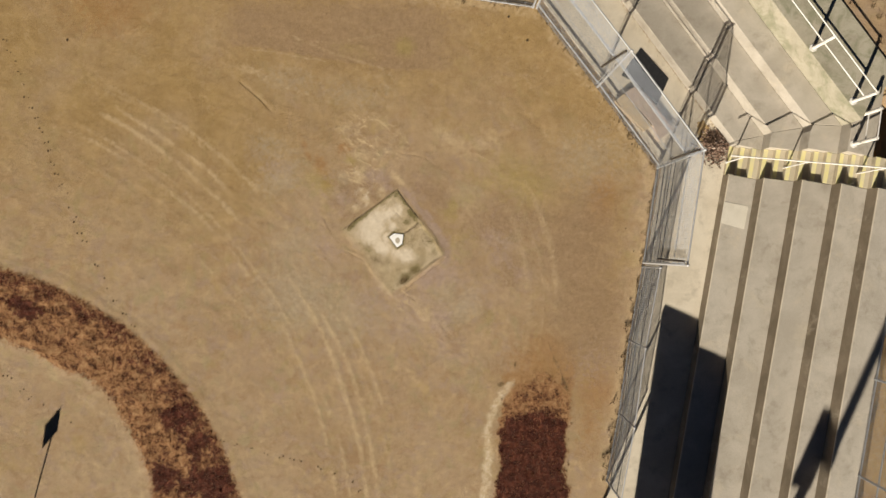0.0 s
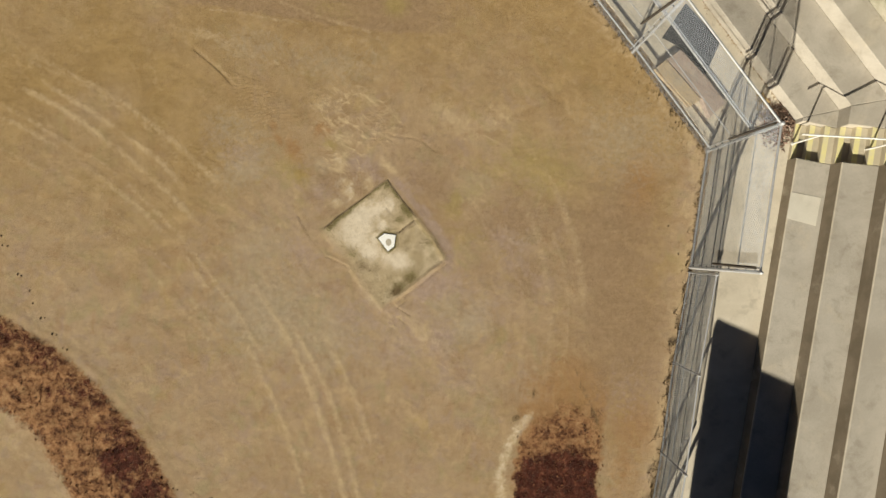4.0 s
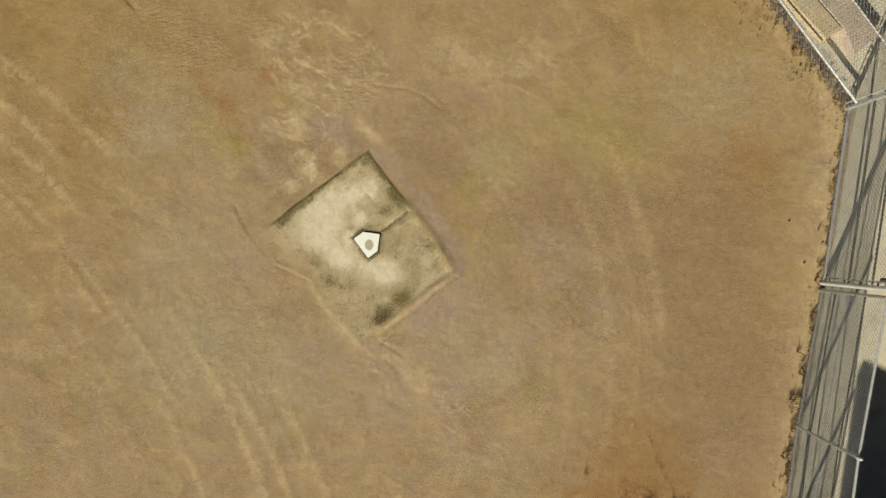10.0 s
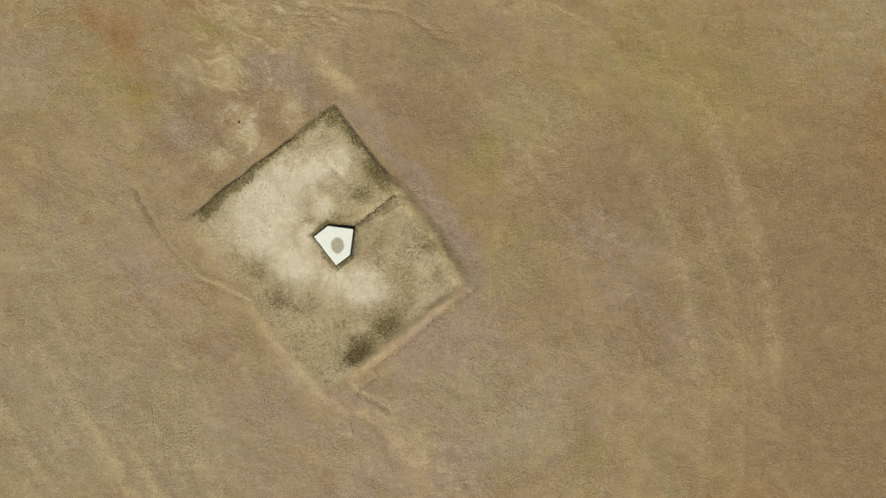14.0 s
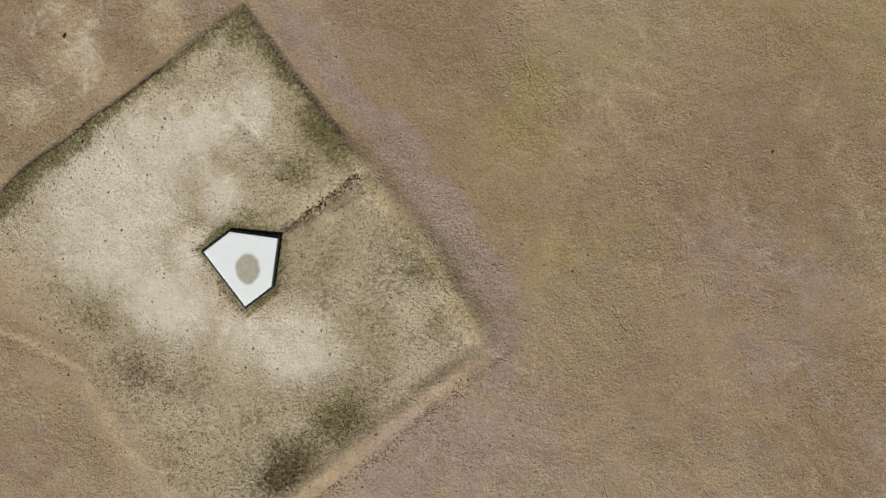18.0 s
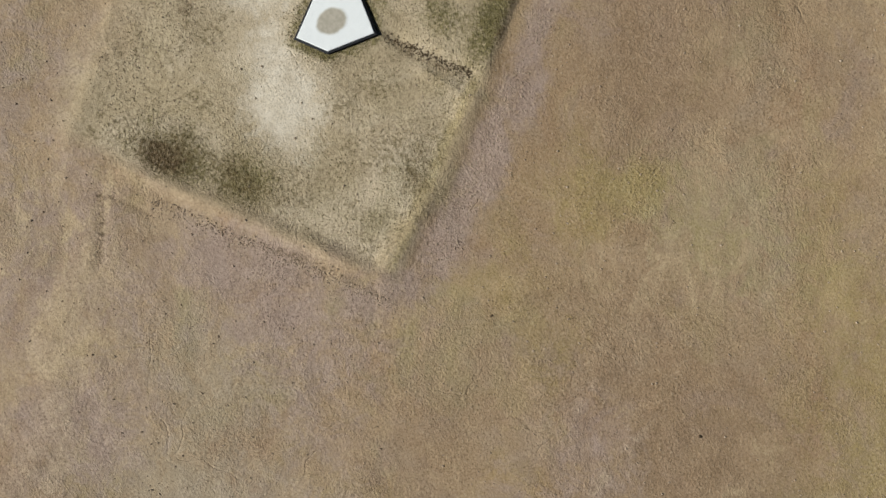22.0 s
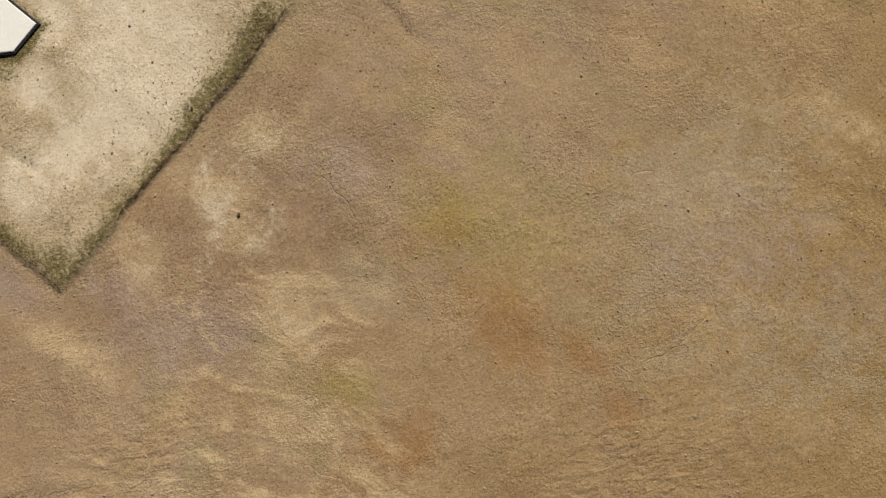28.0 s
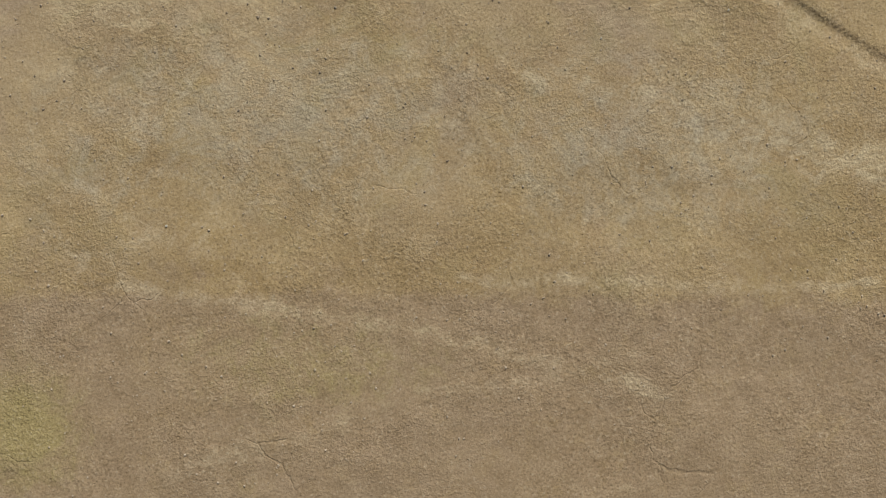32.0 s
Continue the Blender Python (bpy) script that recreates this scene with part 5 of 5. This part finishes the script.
# dry weeds along the foot of the fences
places = []
for a, b_, n in ((C0, C1, 80), (C1, C2, 90), (C2, C3, 80), (C3, C4, 70), (C4, C5, 70), (C5, C6, 65), ((-1.0, 7.75), C0, 60)):
    for _ in range(n):
        p = lerp2(a, b_, rng.random())
        nrm = Vector((b_[1] - a[1], a[0] - b_[0])).normalized()
        o = abs(rng.gauss(0, 0.09)) - 0.02
        places.append(at_ground(p[0] + nrm.x * o, p[1] + nrm.y * o, rng.uniform(0.5, 1.5)))
for _ in range(70):
    p = lerp2(C1, C2, rng.random())
    places.append(at_ground(p[0] - abs(rng.gauss(0.3, 0.15)), p[1] - 0.2, rng.uniform(0.3, 0.7)))
tagged(tufts("dry_weeds", places, DRY_GRASS, rng, (4, 8), (0.04, 0.11), 0.004, 0.9), "dry straw-coloured weeds along the fence foot", "weeds", kind="stuff")
gap_weeds = []
for a, b_, n in ((C0, C1, 420), (C1, C2, 460)):
    for _ in range(n):
        p = lerp2(a, b_, rng.random())
        nrm = Vector((a[1] - b_[1], b_[0] - a[0])).normalized()
        o = rng.uniform(-0.02, 0.24)
        gap_weeds.append(at_ground(p[0] + nrm.x * o, p[1] + nrm.y * o, rng.uniform(0.5, 1.1)))
tagged(tufts("gap_weeds", gap_weeds, BRUSH, rng, (5, 9), (0.04, 0.10), 0.004, 0.9), "dark dry weeds in the gap behind the backstop", "weeds", kind="stuff")
dark_bits = []
for a, b_, n in ((C0, C1, 120), (C1, C2, 190), (C2, C3, 150), (C3, C6, 260), ((0.5, 7.6), C0, 60)):
    for _ in range(n):
        p = lerp2(a, b_, rng.random())
        nrm = Vector((b_[1] - a[1], a[0] - b_[0])).normalized()
        o = -abs(rng.gauss(0, 0.22)) + 0.12 * rng.random()
        dark_bits.append(at_ground(p[0] - nrm.x * o * (-1), p[1] - nrm.y * o * (-1), rng.uniform(0.008, 0.020)))
tagged(crumbs("fence_foot_crumbs", dark_bits, CLOD, rng), "dark crumbs of earth and litter along the fence foot", "soil", kind="stuff")
for x, y, s in ((7.0, -2.75, 2.6), (6.62, -5.0, 2.0), (6.3, -6.7, 2.4), (6.45, -5.9, 1.8), (7.15, -1.9, 1.3)):
    ob = tufts("dry_weed", [(0, 0, 0, s)], BRUSH, rng, (7, 12), (0.06, 0.16), 0.0025, 0.95)
    ob.location = (x, y, ground_z(x, y))
    tagged(ob, "lone dry stalky weed beside the low fence", "weed", "lone weeds")
bank = []
for _ in range(420):
    p = lerp2(lerp2(bank_pts[0], bank_pts[1], rng.random()), lerp2(bank_pts[3], bank_pts[2], rng.random()), rng.uniform(0.02, 0.5))
    bank.append((p[0], p[1], 2.03, rng.uniform(0.7, 2.0)))
tagged(tufts("bank_grass", bank, DRY_GRASS, rng, (5, 10), (0.06, 0.16), 0.005, 0.9), "dry brown grass on the earth bank", "dry grass", kind="stuff")


def brush_heap(x, y, z, r, n, seed):
    rg = random.Random(seed)
    bm = bmesh.new()
    for _ in range(n):
        a, e = rg.uniform(0, 6.283), rg.uniform(-0.1, 0.9)
        c = Vector((rg.gauss(0, r * 0.4), rg.gauss(0, r * 0.4), abs(rg.gauss(0.05, 0.05))))
        d = Vector((math.cos(a) * math.cos(e), math.sin(a) * math.cos(e), math.sin(e))) * rg.uniform(0.4, 1.0) * r * 0.55
        m = c + d * 0.5 + Vector((rg.gauss(0, 0.02), rg.gauss(0, 0.02), rg.gauss(0.02, 0.02)))
        tube(c, m, 0.004, 4, bm, 0.003)
        tube(m, c + d, 0.003, 4, bm, 0.001)
        for _ in range(2):
            q = m + Vector((rg.gauss(0, 0.06), rg.gauss(0, 0.06), rg.gauss(0.02, 0.03)))
            tube(m, q, 0.002, 3, bm, 0.001)
    ob = finish(bm, "dry_brush_heap", BRUSH)
    ob.location = (x, y, z)
    return tagged(ob, "heap of dry brown brush blown against the steps", "brush heap", kind="stuff")


brush_heap(9.72, 2.84, 0.03, 0.55, 45, 5)


def leaf_heap(cx, cy, n, seed):
    """Curled dry leaves drifted into the corner, deepest against the wall."""
    rg = random.Random(seed)
    verts, faces = [], []
    for _ in range(n):
        dx, dy = rg.gauss(0, 0.21), rg.gauss(0, 0.24)
        z = 0.04 + max(0.0, 0.20 - 0.34 * math.hypot(dx, dy)) * rg.uniform(0.3, 1.0)
        m = Matrix.Translation((cx + dx, cy + dy, z)) @ Matrix.Rotation(rg.uniform(0, 6.283), 4, "Z") @ Matrix.Rotation(rg.gauss(0, 0.6), 4, "X") @ Matrix.Rotation(rg.gauss(0, 0.6), 4, "Y")
        s = rg.uniform(0.018, 0.04)
        k = len(verts)
        for p in ((-1.5, 0, 0.25), (-0.4, 0.7, 0.35), (0.6, 0.6, 0.3), (1.6, 0, 0.3), (0.6, -0.6, 0.3), (-0.4, -0.7, 0.35), (0, 0, 0)):
            verts.append(m @ (Vector(p) * s))
        for j in range(6):
            faces.append((k + j, k + (j + 1) % 6, k + 6))
    ob = raw("leaf_heap", verts, faces, LEAF)
    return tagged(ob, "drift of curled brown dry leaves beside the steps", "dry leaves", kind="stuff")


leaf_heap(9.74, 2.84, 1100, 8)

# thin black sheet for a dark patch, and low plinths behind the backstop
mat_pts = [(6.86, 5.02), (7.33, 4.78), (7.95, 4.10), (8.32, 4.92), (7.46, 5.88)][::-1]
ob = finish(prism(mat_pts[::-1], 0.0, 0.015, 0.004), "rubber_mat", RUBBER_BLACK)
ob.location.z = 0.036
tagged(ob, "thin black sheet laid as a dark patch on the walkway", "mat")
PINK = concrete_material("pinkish_concrete", (0.50, 0.39, 0.33), (0.56, 0.45, 0.385))
SLAB_TAN = concrete_material("tan_concrete", (0.60, 0.46, 0.29), (0.67, 0.53, 0.35))
for pts, mat, lab in (([(6.92, 4.44), (7.27, 4.66), (7.89, 3.98), (8.37, 3.34), (7.97, 2.98), (7.78, 3.45)], PINK, "low pinkish concrete plinth behind the backstop"), ([(6.63, 4.20), (6.90, 4.42), (7.76, 3.43), (7.50, 3.26)], SLAB_TAN, "low tan concrete plinth behind the backstop")):
    ob = finish(prism(pts[::-1], 0.0, 0.19, 0.012), "concrete_plinth", mat)
    ob.location.z = 0.034
    tagged(ob, lab, "plinth")


# ragged line of dirt at the foot of the lowest terrace
dirt = []
for _ in range(420):
    k = rng.uniform(0.0, 8.0)
    q = north(0, k)
    o = abs(rng.gauss(0.0, 0.015 + 0.03 * math.sin(k * 2.1) ** 2))
    dirt.append((q[0] - 0.8 * o + rng.gauss(0, 0.01), q[1] - 0.6 * o + rng.gauss(0, 0.01), 0.036, rng.uniform(0.006, 0.018)))
DIRT = plain_material("loose_brown_dirt", (0.20, 0.13, 0.07), (0.36, 0.25, 0.14), 7, 0.95)
tagged(crumbs("dirt_line", dirt, DIRT, rng), "loose brown dirt along the foot of the terraces", "soil", kind="stuff")

# earth washed onto the walkway beside the steps
OCHRE = plain_material("ochre_dirt", (0.40, 0.28, 0.14), (0.50, 0.37, 0.20), 4, 0.95)
for rim in ([(9.2, 3.2), (9.4, 2.85), (9.7, 2.9), (9.62, 3.35), (9.42, 3.62), (9.2, 3.6)],):
    ring_pts = []
    for k in range(len(rim)):
        for j in range(7):
            q = lerp2(rim[k], rim[(k + 1) % len(rim)], j / 7)
            ring_pts.append((q[0] + rng.gauss(0, 0.03), q[1] + rng.gauss(0, 0.03)))
    ob = finish(prism(ring_pts, 0.0, 0.007, 0.003), "soil_spill", OCHRE)
    ob.location.z = 0.034
    tagged(ob, "thin spill of ochre earth washed over the walkway", "soil", kind="stuff")


# ---- poles that throw their shadows into view ----
def light_pole():
    root = base_empty("light_pole", (7.42, -16.1, 0))
    part("pole", tube((0, 0, -0.2), (0, 0, 15), 0.17, 14, None, 0.11), WOOD_POLE, root)
    part("equipment_box", prism([(-0.50, -0.22), (0.02, -0.38), (0.12, -0.05), (-0.40, 0.1)], 6.95, 8.0, 0.02), GALVANISED, root, "grey steel equipment box")
    tagged(root, "tall weathered wooden light pole with a steel box", "light pole")


def sign_pole():
    root = base_empty("sign_pole", (-12.0, -11.2, 0))
    top = Vector((-0.86, 0.45, 3.0))
    part("post", tube((0, 0, -0.1), top, 0.022, 8), GALVANISED, root)
    bm = bmesh.new()
    c, d = top - Vector((0, 0, 0.25)), Vector((0.9075, -0.42, 0))
    for side in (-0.008, 0.008):
        o = Vector((0.42, 0.9075, 0)) * side
        f = [bm.verts.new(c + o + v) for v in (Vector((0, 0, 0.36)), d * 0.21, Vector((0, 0, -0.36)), d * -0.21)]
        bm.faces.new(f)
    bmesh.ops.bridge_loops(bm, edges=bm.edges[:])
    part("board", bm, WHITE_PAINT, root, "diamond-shaped board")
    tagged(root, "leaning thin steel post with a diamond board", "sign")


light_pole()
sign_pole()
